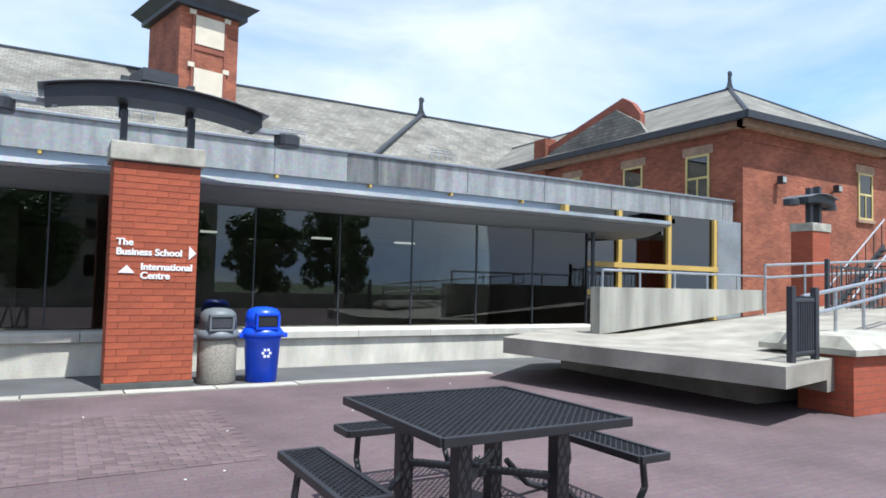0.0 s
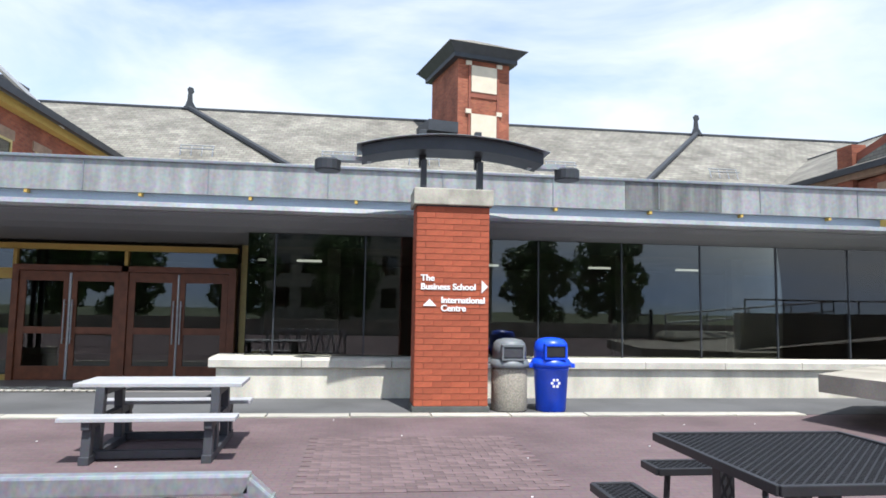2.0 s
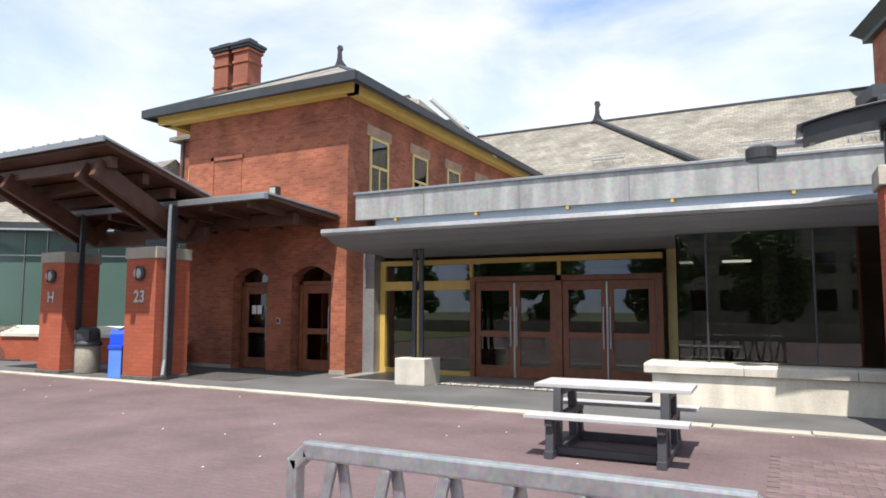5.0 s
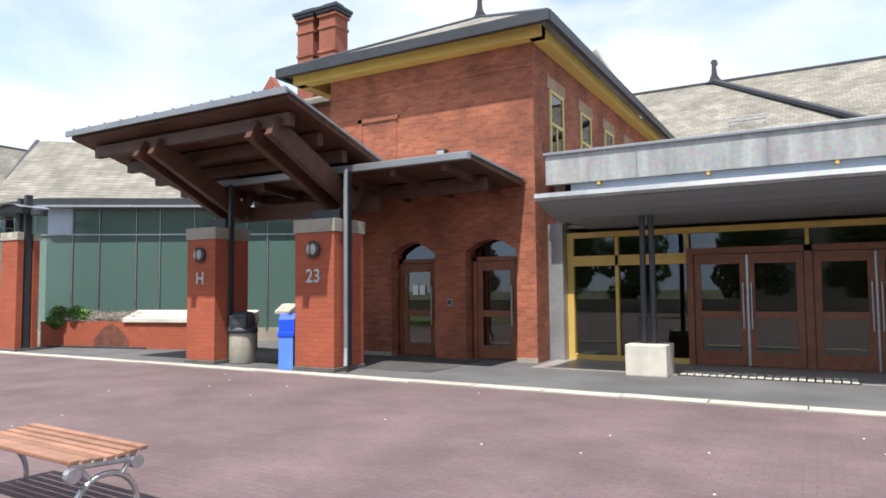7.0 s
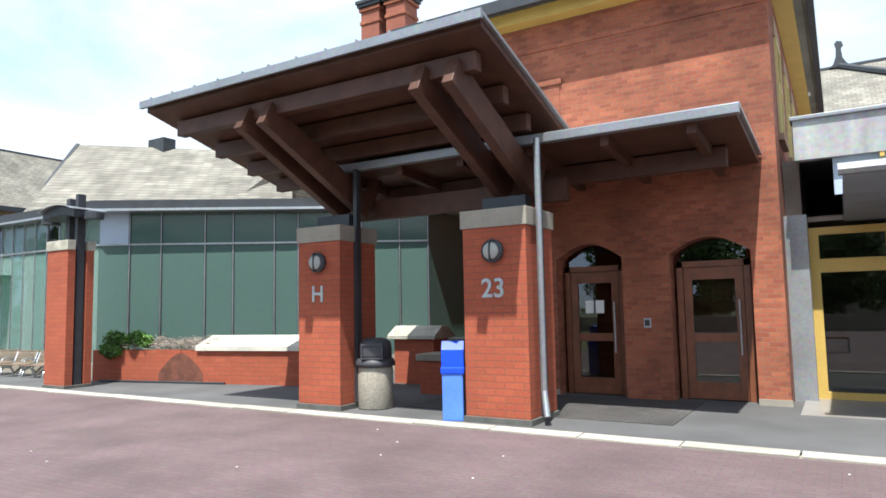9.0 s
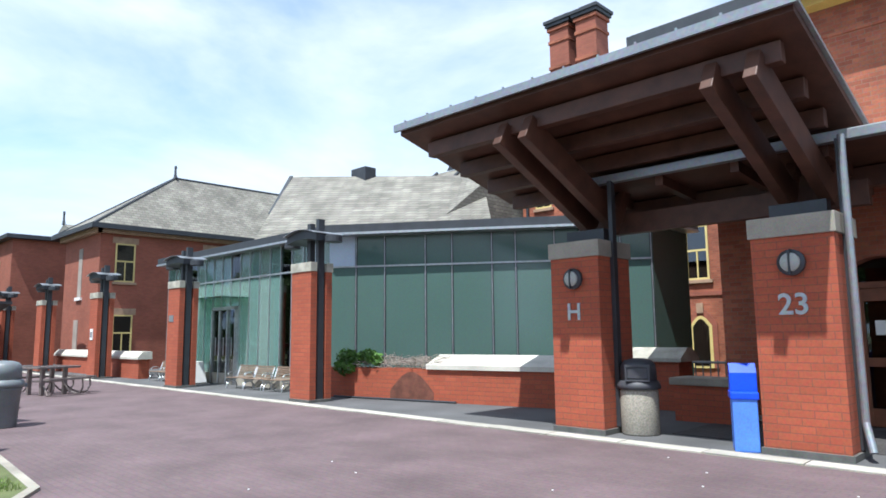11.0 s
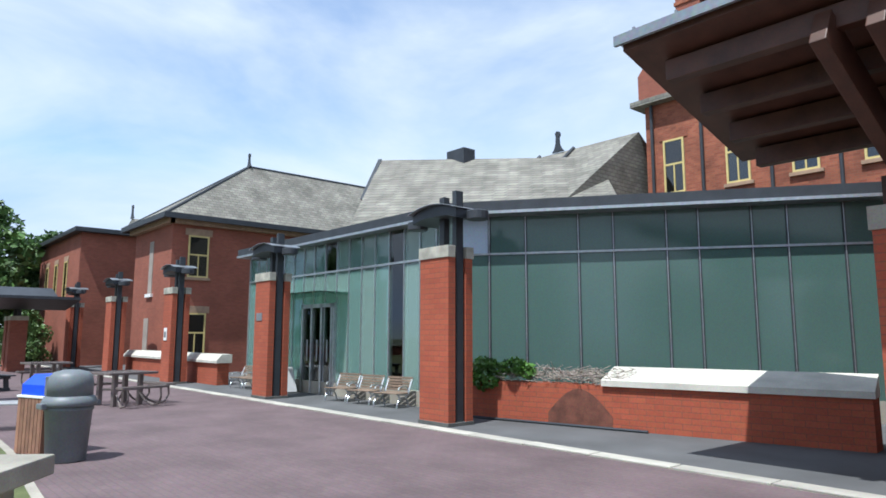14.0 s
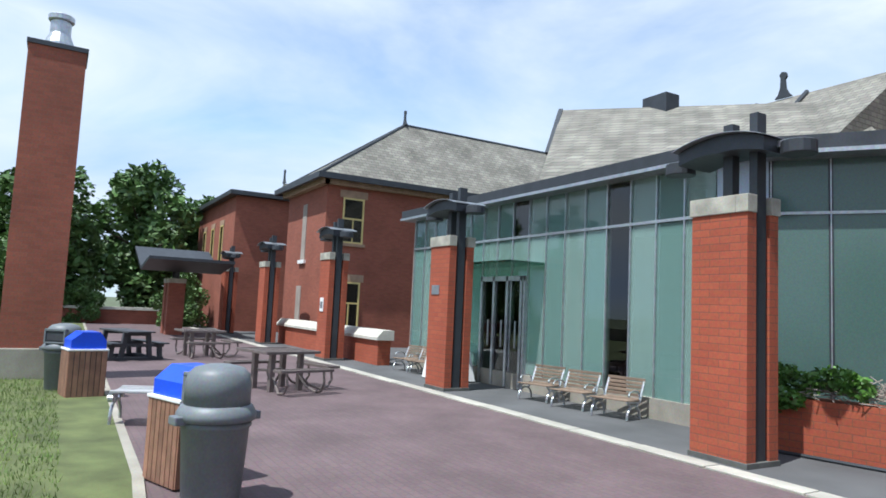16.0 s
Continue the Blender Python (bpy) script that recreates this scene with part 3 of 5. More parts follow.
wb("barge_board", beam((-10.12, 17.4, 7.95), (-10.05, 22.4, 7.2), 0.1, 0.12), WHITE, "pale barge board")
wb("vent_box", box(-11.6, -10.9, 20.6, 21.9, 7.5, 8.25), STEEL, "dark roof vent housing")
wb("bay", box(-10.4, -9.3, 27.5, 40, 0, 6.9), BRICK_OLD)
lt = thing("flood_light", (-12.5, 13.55, 4.5), "black wall-mounted flood light on brick", "wall lamp")
part("arm", tube((0, 0, 0.02), (0, -0.16, 0.1), 0.03), STEEL, lt)
part("housing", box(-0.11, 0.11, -0.3, -0.1, 0.0, 0.26, 0.02), STEEL, lt)
part("lens", box(-0.09, 0.09, -0.31, -0.3, 0.04, 0.22), LAMPGLASS, lt)
kp = thing("intercom", (-12.45, 13.55, 1.2), "small steel intercom on the brick pier", "intercom")
part("plate", box(-0.06, 0.06, -0.03, 0, 0, 0.16, 0.005), GALV, kp)
part("button_panel", box(-0.04, 0.04, -0.04, -0.03, 0.03, 0.13), STEEL, kp)

east = thing("brick_wing", (18.3, 13.3, 0), "two-storey red brick wing with hipped slate roof", "building", kind="structure")


def eb(name, bm, material, label=""):
    bm.transform(Matrix.Translation((-18.0, -13.3, 0)))
    return part(name, bm, material, east, label)


eb("wall", box(18.0, 18.45, 13.3, 40, 0, 6.85), BRICK_OLD, "weathered orange-red brick")
eb("wall", box(18.45, 45.0, 13.3, 13.75, 0, 6.85), BRICK_OLD)
eb("belt_course", box(18.0, 45, 13.27, 13.3, 6.35, 6.45), BRICK_OLD)
for ya in (15.0, 17.9, 21.3, 24.0):
    sash(east, 0.0, ya - 13.3, 4.42, 6.12, 0.95, "w")
for xa in (25.0,):
    sash(east, xa - 18.0, 0.0, 4.3, 6.0, 0.95, "s")
hip_roof(east, 18.0, 26.0, 13.3, 40, 7.08, 9.5, (18.0, 13.3, 0), board=False)
eb("side_roof", prism([(22.0, 6.9), (22.0, 7.1), (28.0, 10.2), (34.0, 7.1), (34.0, 6.9)], "x", 24.0, 45.0), SLATE, "pale slate roof behind")
eb("parapet_gable", prism([(23.6, 6.6), (23.6, 7.75), (22.9, 7.75), (18.5, 8.9), (18.0, 8.6), (17.6, 8.1), (17.6, 6.9)], "x", 18.0, 18.25), BRICK_FAR, "raised raking brick parapet")
eb("side_slope", prism([(22.7, 6.95), (22.7, 7.4), (18.7, 8.45), (17.5, 7.75), (17.0, 7.1)], "x", 17.85, 18.0), SLATE)
eb("parapet_pier", box(17.8, 18.4, 22.9, 23.7, 6.0, 8.1), BRICK_OLD)

# ---------------------------------------------------------------- main building behind, with its tower
main = thing("main_building", (4, 27, 0), "long old brick building with a wide slate roof", "building", kind="structure")


def mb(name, bm, material, label=""):
    bm.transform(Matrix.Translation((-4, -27, 0)))
    return part(name, bm, material, main, label)


mb("wall", box(-9.5, 17.9, 27.4, 28.0, 0, 6.6), BRICK_OLD)
mb("roof", prism([(26.6, 6.5), (26.6, 6.7), (34.0, 11.3), (41.0, 6.7), (41.0, 6.5)], "x", -30.0, 40.0), SLATE, "mottled pale green-grey slate roof")
for x0, x1 in ((-9.1, -3.0), (17.7, 11.4)):
    mb("hip_ridge", tube((x0, 33.9, 11.35), (x1, 26.7, 6.95), 0.13, seg=6), STEEL, "dark metal hip ridge")
    finial(main, x0 - 4, 33.9 - 27, 11.3, 1.25)
mb("ridge", tube((-30, 34, 11.33), (40, 34, 11.33), 0.09, seg=6), STEEL)
for xg in (-7.3, -1.5, 2.2, 8.3, 16.0):
    sg = bmesh.new()
    for k in range(2):
        add_tube(sg, (xg - 0.7, 28.2 + k * 0.2, 8.0 + k * 0.18), (xg + 0.7, 28.2 + k * 0.2, 8.0 + k * 0.18), 0.025, seg=5)
    for k in range(4):
        add_tube(sg, (xg - 0.65 + k * 0.43, 28.2, 7.7), (xg - 0.65 + k * 0.43, 28.4, 8.2), 0.02, seg=5)
    mb("snow_guard", sg, GALV, "small metal snow guard rail")

tower = thing("brick_tower", (5.1, 30, 0), "square red brick tower with cream panels and eaves", "tower", kind="structure", rz=13)


def tw(name, bm, material, label=""):
    bm.transform(Matrix.Translation((-5.0, -30, 0)))
    return part(name, bm, material, tower, label)


tw("wall", box(3.85, 6.15, 30, 33.2, 5, 12.9), BRICK_OLD, "red brick tower shaft")
for z0 in (11.25, 8.95, 6.75):
    tw("panel", box(4.42, 5.55, 29.93, 30.0, z0, z0 + 1.25), CREAMPANEL, "cream infill panel")
    tw("soldier_course", box(4.3, 5.67, 29.96, 30.0, z0 - 0.26, z0), BRICK_FAR)
    for xs in (4.18, 5.55):
        tw("impost", box(xs, xs + 0.24, 29.92, 30.0, z0 + 1.25, z0 + 1.45), CREAMPANEL)
for xs in (4.3, 5.57):
    tw("pilaster", box(xs, xs + 0.1, 29.94, 30.0, 6, 12.5), BRICK_FAR)
tw("cornice", box(3.6, 6.4, 29.75, 33.45, 12.75, 13.15), STEEL, "dark timber cornice")
tw("eaves", solid([(3.3, 29.45, 13.3), (6.7, 29.45, 13.3), (6.7, 33.75, 13.3), (3.3, 33.75, 13.3), (3.6, 29.75, 12.95), (6.4, 29.75, 12.95), (6.4, 33.45, 12.95), (3.6, 33.45, 12.95)],
                  [(0, 1, 2, 3), (4, 7, 6, 5), (0, 4, 5, 1), (1, 5, 6, 2), (2, 6, 7, 3), (3, 7, 4, 0)]), STEEL)
tw("roof", solid([(3.25, 29.4, 13.31), (6.75, 29.4, 13.31), (6.75, 33.8, 13.31), (3.25, 33.8, 13.31), (5, 31.2, 14.35), (5, 32.0, 14.35)],
                 [(0, 1, 4), (1, 2, 5, 4), (2, 3, 5), (3, 0, 4, 5), (0, 3, 2, 1)]), SLATE, "low pyramid slate roof")
tower.matrix_basis = pose(5.1, 30, 0.4, 0, 0, 13) @ Matrix.Diagonal((1.14, 1.14, 1.0, 1.0))
tw("ledge", box(2.6, 3.85, 29.9, 31.5, 9.2, 9.7), STEEL)

# ---------------------------------------------------------------- brick lamp pillars along the kerb


def hood(parent, z, half, rise=0.16, arms=True, y=0.0):
    """The arched steel light hood with its posts and side lamps."""
    n = 14
    top, bot = [], []
    for i in range(n + 1):
        u = -1 + 2 * i / n
        top.append((u * half, z + rise * (1 - u * u)))
        bot.append((u * half, z + rise * (1 - u * u) - 0.17 - 0.05 * (1 - abs(u))))
    part("hood", prism(top + bot[::-1], "y", y - 0.32, y + 0.32), STEEL, parent, "arched dark steel hood")
    pl = [(a, b + 0.012) for a, b in top] + [(a, b + 0.002) for a, b in top[::-1]]
    part("hood_sheet", prism([(a * 1.06, b) for a, b in pl], "y", y - 0.42, y + 0.42), ZINC_DARK, parent)
    if arms:
        for s in (-1, 1):
            part("lamp_arm", box(min(s * half * 0.85, s * half * 1.3), max(s * half * 0.85, s * half * 1.3), y - 0.06, y + 0.06, z - 0.1, z - 0.02), GALV, parent)
            part("lamp", lathe_at([(0.19, -0.1), (0.2, -0.09), (0.2, 0.05), (0.16, 0.07)], (s * half * 1.38, y, z - 0.12)), STEEL, parent, "round dark lamp head")


def lathe_at(profile, at, seg=16):
    bm = lathe(profile, seg)
    bm.transform(Matrix.Translation(at))
    return bm


def lamp_pillar(x, w=0.8, d=0.6, h=3.25, label="red brick lamp pillar with stone cap and steel hood"):
    p = thing("lamp_pillar", (x + w / 2, 10.33 + d / 2, 0), label, "lamp pillar", "pillars along the kerb")
    bm = bmesh.new()
    add_box(bm, -w / 2, w / 2 - 0.16, -d / 2, d / 2, 0, h - 0.22)
    add_box(bm, w / 2 - 0.16, w / 2, -d / 2, -0.13, 0, h - 0.22)
    add_box(bm, w / 2 - 0.16, w / 2, 0.13, d / 2, 0, h - 0.22)
    part("shaft", bm, BRICK_NEW, p, "orange-red brick shaft")
    part("base", box(-w / 2 - 0.02, w / 2 + 0.02, -d / 2 - 0.02, d / 2 + 0.02, 0.0, 0.07, 0.006), DARKBASE, p)
    part("cap", box(-w / 2 - 0.025, w / 2 - 0.15, -d / 2 - 0.025, d / 2 + 0.025, h - 0.22, h, 0.01), CAPSTONE, p)
    part("cap", box(w / 2 - 0.15, w / 2 + 0.02, -d / 2 - 0.025, -0.14, h - 0.22, h, 0.01), CAPSTONE, p)
    part("cap", box(w / 2 - 0.15, w / 2 + 0.02, 0.14, d / 2 + 0.025, h - 0.22, h, 0.01), CAPSTONE, p)
    part("mast", box(w / 2 - 0.13, w / 2 - 0.02, -0.09, 0.09, 0.07, h + 1.05, 0.006), STEEL, p, "dark steel mast in the pillar's slot")
    part("post", box(-0.12, 0.02, -0.07, 0.07, h, h + 0.98, 0.006), STEEL, p)
    hood(p, h + 0.66, 0.62, 0.12)
    return p


first = lamp_pillar(-24.92)
for x in (-31.88, -38.95, -46.1, -53.2):
    copy_thing(first, pose(x + 0.4, 10.63, 0))
plq = thing("pillar_sign", (-38.6, 10.325, 1.45), "small white sign on a brick pillar", "sign")
part("board", box(-0.14, 0.14, -0.02, 0, 0, 0.42, 0.004), WHITE, plq)
part("marks", box(-0.09, 0.09, -0.024, -0.02, 0.1, 0.3), GREYPLASTIC, plq)
num = thing("pillar_number", (-31.6, 10.325, 2.0), "worn grey numerals on a brick pillar", "number sign")
part("numerals", box(-0.16, 0.16, -0.012, 0, 0, 0.2), GALV, num)

# the sign pillar
SP = thing("sign_pillar", (0.98, 10.6, 0), "wide red brick pillar with white direction lettering", "sign pillar")
core = part("shaft", box(-0.568, 0.568, -0.30, 0.32, 0.05, 3.18), mat("mortar", (0.20, 0.085, 0.055), 0.9, var=0.2, scale=6), SP, "orange-red brick shaft")
part("base", box(-0.6, 0.6, -0.33, 0.35, 0, 0.1, 0.005), DARKBASE, SP)
part("cap", box(-0.63, 0.63, -0.37, 0.37, 3.21, 3.47, 0.015), CAPSTONE, SP, "pale stone cap block")
part("cap_neck", box(-0.57, 0.57, -0.3, 0.32, 3.17, 3.215), STEEL, SP)
for xs in (-0.5, 0.42):
    part("post", box(xs, xs + 0.09, -0.08, 0.08, 3.47, 3.98, 0.004), STEEL, SP)
    part("finial_post", box(xs - 0.02, xs + 0.09, 0.1, 0.22, 3.9, 4.52, 0.004), STEEL, SP)
hood(SP, 4.1, 1.45, 0.22, arms=False)
for s in (-1, 1):
    part("lamp_arm", box(min(s * 1.3, s * 1.95), max(s * 1.3, s * 1.95), 0.1, 0.3, 3.95, 4.02), ZINC, SP)
    part("lamp", lathe_at([(0.2, -0.12), (0.21, -0.1), (0.21, 0.05), (0.18, 0.08)], (s * 2.0, 0.2, 3.9)), STEEL, SP, "round dark lamp head")
R90 = pose(0, 0, 0, 90, 0, 0)
for txt, x, z, sz in (("The", -0.50, 2.02, 0.135), ("Business School", -0.50, 1.885, 0.135), ("International", -0.18, 1.68, 0.135), ("Centre", -0.18, 1.555, 0.135)):
    lettering("lettering", txt, sz, SIGNWHITE, SP, Matrix.Translation((x, -0.318, z)) @ R90, bold=0.018)
    lettering("lettering", txt, sz, SIGNWHITE, SP, Matrix.Translation((x + 0.006, -0.3195, z)) @ R90, bold=0.018)
part("arrow", prism([(0.46, 1.84), (0.46, 2.04), (0.56, 1.94)], "y", -0.325, -0.31), SIGNWHITE, SP)
part("arrow", prism([(-0.46, 1.63), (-0.25, 1.63), (-0.355, 1.74)], "y", -0.325, -0.31), SIGNWHITE, SP)

# ---------------------------------------------------------------- timber entrance canopy on its two pillars


def door_pillar(x, w, text, label):
    p = thing("entrance_pillar", (x + w / 2, 10.87, 0), label, "brick pillar", "pillars of the entrance canopy")
    h, d = 2.98, 0.95
    part("shaft", box(-w / 2, w / 2, -d / 2, d / 2, 0.08, h - 0.26), BRICK_NEW, p, "red brick shaft")
    part("base", box(-w / 2 - 0.03, w / 2 + 0.03, -d / 2 - 0.03, d / 2 + 0.03, 0, 0.085, 0.006), DARKBASE, p)
    part("cap", box(-w / 2 - 0.03, w / 2 + 0.03, -d / 2 - 0.03, d / 2 + 0.03, h - 0.26, h, 0.012), CONCRETE, p, "grey concrete cap")
    lettering("lettering", text, 0.37, GALV, p, Matrix.Translation((-0.02, -d / 2 - 0.004, 1.74)) @ R90, 0.012, "CENTER", bold=0.016)
    bl = new("bulkhead_lamp")
    bl.parent = p
    bl.matrix_basis = pose(0.0, -d / 2, 2.38, 90, 0, 0)
    part("rim", lathe([(0.15, 0), (0.165, 0.02), (0.165, 0.07), (0.13, 0.1)], 20), STEEL, bl)
    part("lens", lathe([(0.125, 0.09), (0.11, 0.12), (0.05, 0.14)], 20), LAMPGLASS, bl, "frosted lamp lens")
    part("guard", box(-0.012, 0.012, -0.15, 0.15, 0.1, 0.15, 0.004), STEEL, bl)
    part("mast", box(w / 2 + 0.0, w / 2 + 0.07, -0.12, 0.0, 0.1, 3.95, 0.006), STEEL, p, "dark steel mast")
    return p


p23 = door_pillar(-14.24, 0.98, "23", "red brick canopy pillar numbered 23")
pH = door_pillar(-17.4, 0.88, "H", "red brick canopy pillar lettered H")
dp = bmesh.new()
add_tube(dp, (0.60, -0.25, 0.45), (0.60, -0.25, 3.95), 0.045, seg=12)
add_tube(dp, (0.60, -0.25, 0.45), (0.68, -0.36, 0.12), 0.045, seg=12)
part("downpipe", dp, ZINC_DARK, p23, "grey downpipe with a kicked-out foot")

CANX0, CANX1 = -19.4, -13.1
canopy = thing("entrance_canopy", (-16.9, 10.85, 2.98), "dark glulam timber entrance canopy with metal roof edge", "canopy")


def cn(name, bm, material, label=""):
    bm.transform(Matrix.Translation((16.9, -10.85, -2.98)))
    return part(name, bm, material, canopy, label)


def cz(y):
    return 5.05 - (y - 8.9) * 0.27


def sheet(x0, x1, y0, y1, dz0, dz1):
    return prism([(y0, cz(y0) + dz0), (y0, cz(y0) + dz1), (y1, cz(y1) + dz1), (y1, cz(y1) + dz0)], "x", x0, x1)


cn("roof_deck", sheet(CANX0, CANX1, 8.9, 11.9, -0.1, 0.0), GLULAM, "dark stained timber deck")
cn("roof_sheet", sheet(CANX0 - 0.05, CANX1 + 0.05, 8.82, 11.95, 0.004, 0.05), ZINC, "grey metal roof sheet")
cn("edge_trim", box(CANX0 - 0.06, CANX1 + 0.06, 8.79, 8.84, 5.0, 5.12), ZINC_DARK)
for i in range(12):
    xs = CANX0 + 0.2 + i * (CANX1 - CANX0 - 0.4) / 11
    cn("roof_seam", sheet(xs - 0.015, xs + 0.015, 8.81, 11.95, 0.05, 0.085), ZINC_DARK)
for yy in (9.3, 10.1, 10.85, 11.6):
    cn("purlin", box(CANX0 + 0.35, CANX1 - 0.25, yy - 0.08, yy + 0.08, cz(yy) - 0.38, cz(yy) - 0.13, 0.012), GLULAM, "round-edged timber purlin")
for xs in (-17.2, -16.72, -14.0, -13.5):
    cn("rafter", beam((xs - 0.12, 9.05, 4.56), (xs, 11.4, 3.36), 0.16, 0.40), GLULAM, "inclined glulam beam")
    cn("back_strut", beam((xs, 11.35, 3.38), (xs, 11.7, 4.0), 0.14, 0.2), GLULAM)
for xs in (-16.96, -13.75):
    cn("saddle", box(xs - 0.35, xs + 0.35, 10.75, 10.95, 2.98, 3.2, 0.01), STEEL)
cn("tie_beam", box(CANX0 + 1.8, CANX1, 11.62, 11.77, 3.2, 3.55, 0.01), GLULAM)
cn("lower_deck", prism([(10.95, 3.96), (10.95, 4.04), (13.5, 3.9), (13.5, 3.78)], "x", -17.2, -10.6), GLULAM)
cn("lower_sheet", prism([(10.9, 4.044), (10.9, 4.09), (13.52, 3.95), (13.52, 3.905)], "x", -17.25, -10.55), ZINC, "grey metal lower roof sheet")
cn("lower_gutter", box(-17.25, -10.55, 10.8, 10.94, 3.93, 4.06, 0.01), ZINC_DARK)
for xs in [-16.9 + i * 1.15 for i in range(6)]:
    cn("joist", prism([(11.0, 3.8), (11.0, 3.955), (13.4, 3.79), (13.4, 3.62)], "x", xs - 0.06, xs + 0.06), GLULAM)
cn("lower_beam", box(-17.2, -10.9, 12.2, 12.38, 3.55, 3.84, 0.01), GLULAM)

# ---------------------------------------------------------------- glass pavilion
gp = thing("glass_pavilion", (-26.0, 12.2, 0), "single-storey green glass pavilion with flat roof", "building", kind="structure")
GZ, GM = 4.2, 3.38


def gw(name, bm, material, label=""):
    bm.transform(Matrix.Translation((26.0, -12.2, 0)))
    return part(name, bm, material, gp, label)


PY, PW = 12.2, -36.2
xs = [-26.0 - i * 0.6 for i in range(18)]
for i, (b, a) in enumerate(zip(xs, xs[1:])):
    for z0, z1 in ((0.35, GM - 0.02), (GM + 0.02, GZ)):
        if 8 <= i <= 10 and z0 < 1:
            continue
        o = gw("pane", box(a + 0.012, b - 0.012, PY, PY + 0.02, z0, z1), (FRIT, FRIT_DARK, FRIT, GREENGLASS, FRIT_DARK)[i % 5])
        o.visible_shadow = False
    gw("mullion", box(a - 0.014, a + 0.014, PY - 0.03, PY + 0.08, 0.2, GZ), GALV)
gw("transom", box(PW, -26.0, PY - 0.035, PY + 0.05, GM - 0.025, GM + 0.025), GALV, "pale metal transom")
gw("plinth", box(PW, -26.0, PY - 0.05, PY + 0.1, 0, 0.35), CONCRETE)
gw("door_canopy", box(-33.6, -30.2, PY - 0.95, PY, 2.72, 2.77), GREENGLASS, "glass sheet over the doors")
for xs_ in (-32.55, -32.03, -31.5, -30.97, -30.85):
    gw("door_stile", box(xs_ - 0.04, xs_ + 0.04, PY - 0.07, PY + 0.05, 0.02, 2.5), GALV)
gw("door_head", box(-32.6, -30.8, PY - 0.07, PY + 0.05, 2.4, 2.51), GALV)
gw("door_overpanel", box(-32.6, -30.8, PY, PY + 0.02, 2.52, GM - 0.03), FRIT)
for xa, xb in ((-32.5, -32.08), (-31.98, -31.55), (-31.45, -31.02)):
    o = gw("door_pane", box(xa, xb, PY - 0.02, PY, 0.1, 2.4), CLEAR)
    o.visible_shadow = False
    gw("door_pull", box(xb - 0.06, xb - 0.03, PY - 0.14, PY - 0.11, 0.9, 1.5, 0.006), GALV)
# oblique east face
E0, E1 = Vector((-26.0, 12.2, 0)), Vector((-18.95, 16.95, 0))
EL, EA = (E1 - E0).length, math.degrees(math.atan2(E1.y - E0.y, E1.x - E0.x))
ef = pose(-26.0, 12.2, 0, 0, 0, EA)
cuts = [0.0, 0.78, 1.58, 2.7, 3.42, 4.48, 5.1, 6.1, 6.75, 7.75, EL]
for i, (a, b) in enumerate(zip(cuts, cuts[1:])):
    for z0, z1 in ((0.4, GM - 0.02), (GM + 0.02, GZ)):
        bm = box(a + 0.015, b - 0.015, 0.0, 0.03, z0, z1)
        bm.transform(ef)
        gw("spandrel_pane", bm, BLUEPANEL if (i == 0 and z0 > 1) else SPANDREL, "opaque green-grey glass panel")
    bm = box(b - 0.008, b + 0.008, -0.035, 0.05, 0.3, GZ)
    bm.transform(ef)
    gw("mullion", bm, GALV)
    bm = box(b - 0.03, b + 0.03, -0.02, 0.04, 0.3, GZ)
    bm.transform(ef)
    gw("mullion_seal", bm, STEEL)
bm = box(0, EL, -0.035, 0.05, GM - 0.022, GM + 0.022)
bm.transform(ef)
gw("transom", bm, GALV)
bm = box(0, EL, -0.02, 0.3, 0, 0.42)
bm.transform(ef)
gw("plinth", bm, CONCRETE)
rf = [(-36.5, 11.85), (-25.75, 11.85), (-18.6, 16.7), (-18.6, 19.0), (-36.5, 19.0)]
gw("roof", prism(rf, "z", GZ + 0.06, GZ + 0.28), STEEL, "dark flat roof edge")
gw("roof_trim", prism([(a + (0.03 if a > -30 else -0.03), b - 0.03 if b < 18 else b) for a, b in rf], "z", GZ, GZ + 0.06), GALV)
gw("interior_floor", prism([(-36.1, 12.3), (-26.0, 12.4), (-19.2, 17.0), (-19.2, 18.8), (-36.1, 18.8)], "z", 0.0, 0.02), ROOMFLOOR)
gw("interior_wall", box(-36.1, -19.02, 18.8, 18.98, 0, GZ), WHITE)
gw("return_pane", box(-19.0, -18.92, 16.98, 18.98, 0.0, GZ), SPANDREL, "opaque green-grey glass return")
gw("side_wall", box(-36.4, -36.2, 12.25, 18.9, 0, GZ), DARKROOM)
for xc in (-34.5, -30.0, -27.6):
    gw("interior_column", tube((xc, 13.8, 0), (xc, 13.8, GZ), 0.13), WHITE)

# low planter wall before the pavilion
pw = structure("planter_wall", prism([(-25.2, 11.62), (-18.3, 13.05), (-18.35, 13.5), (-25.25, 12.07)], "z", 0, 0.74), BRICK_NEW, "low red brick planter wall")
cap = structure("planter_coping", solid([(-22.2, 12.18, 0.74), (-18.25, 13.0, 0.74), (-18.35, 13.56, 0.74), (-22.3, 12.74, 0.74), (-22.2, 12.18, 0.84), (-18.25, 13.0, 0.84), (-18.35, 13.56, 1.06), (-22.3, 12.74, 1.06)], [(0, 3, 2, 1), (4, 5, 6, 7), (0, 1, 5, 4), (1, 2, 6, 5), (2, 3, 7, 6), (3, 0, 4, 7)]), LIMESTONE, "pale sloped stone coping")
# thin dark arch laid on the wall as a painted cast shadow
shadow_patch = prism(arch_pts(-0.62, 0.62, 0.02, 0.22, 0.45), "y", -0.006, 0.0)
shadow_patch.transform(pose(-22.65, 12.147, 0, 0, 0, 11.7))
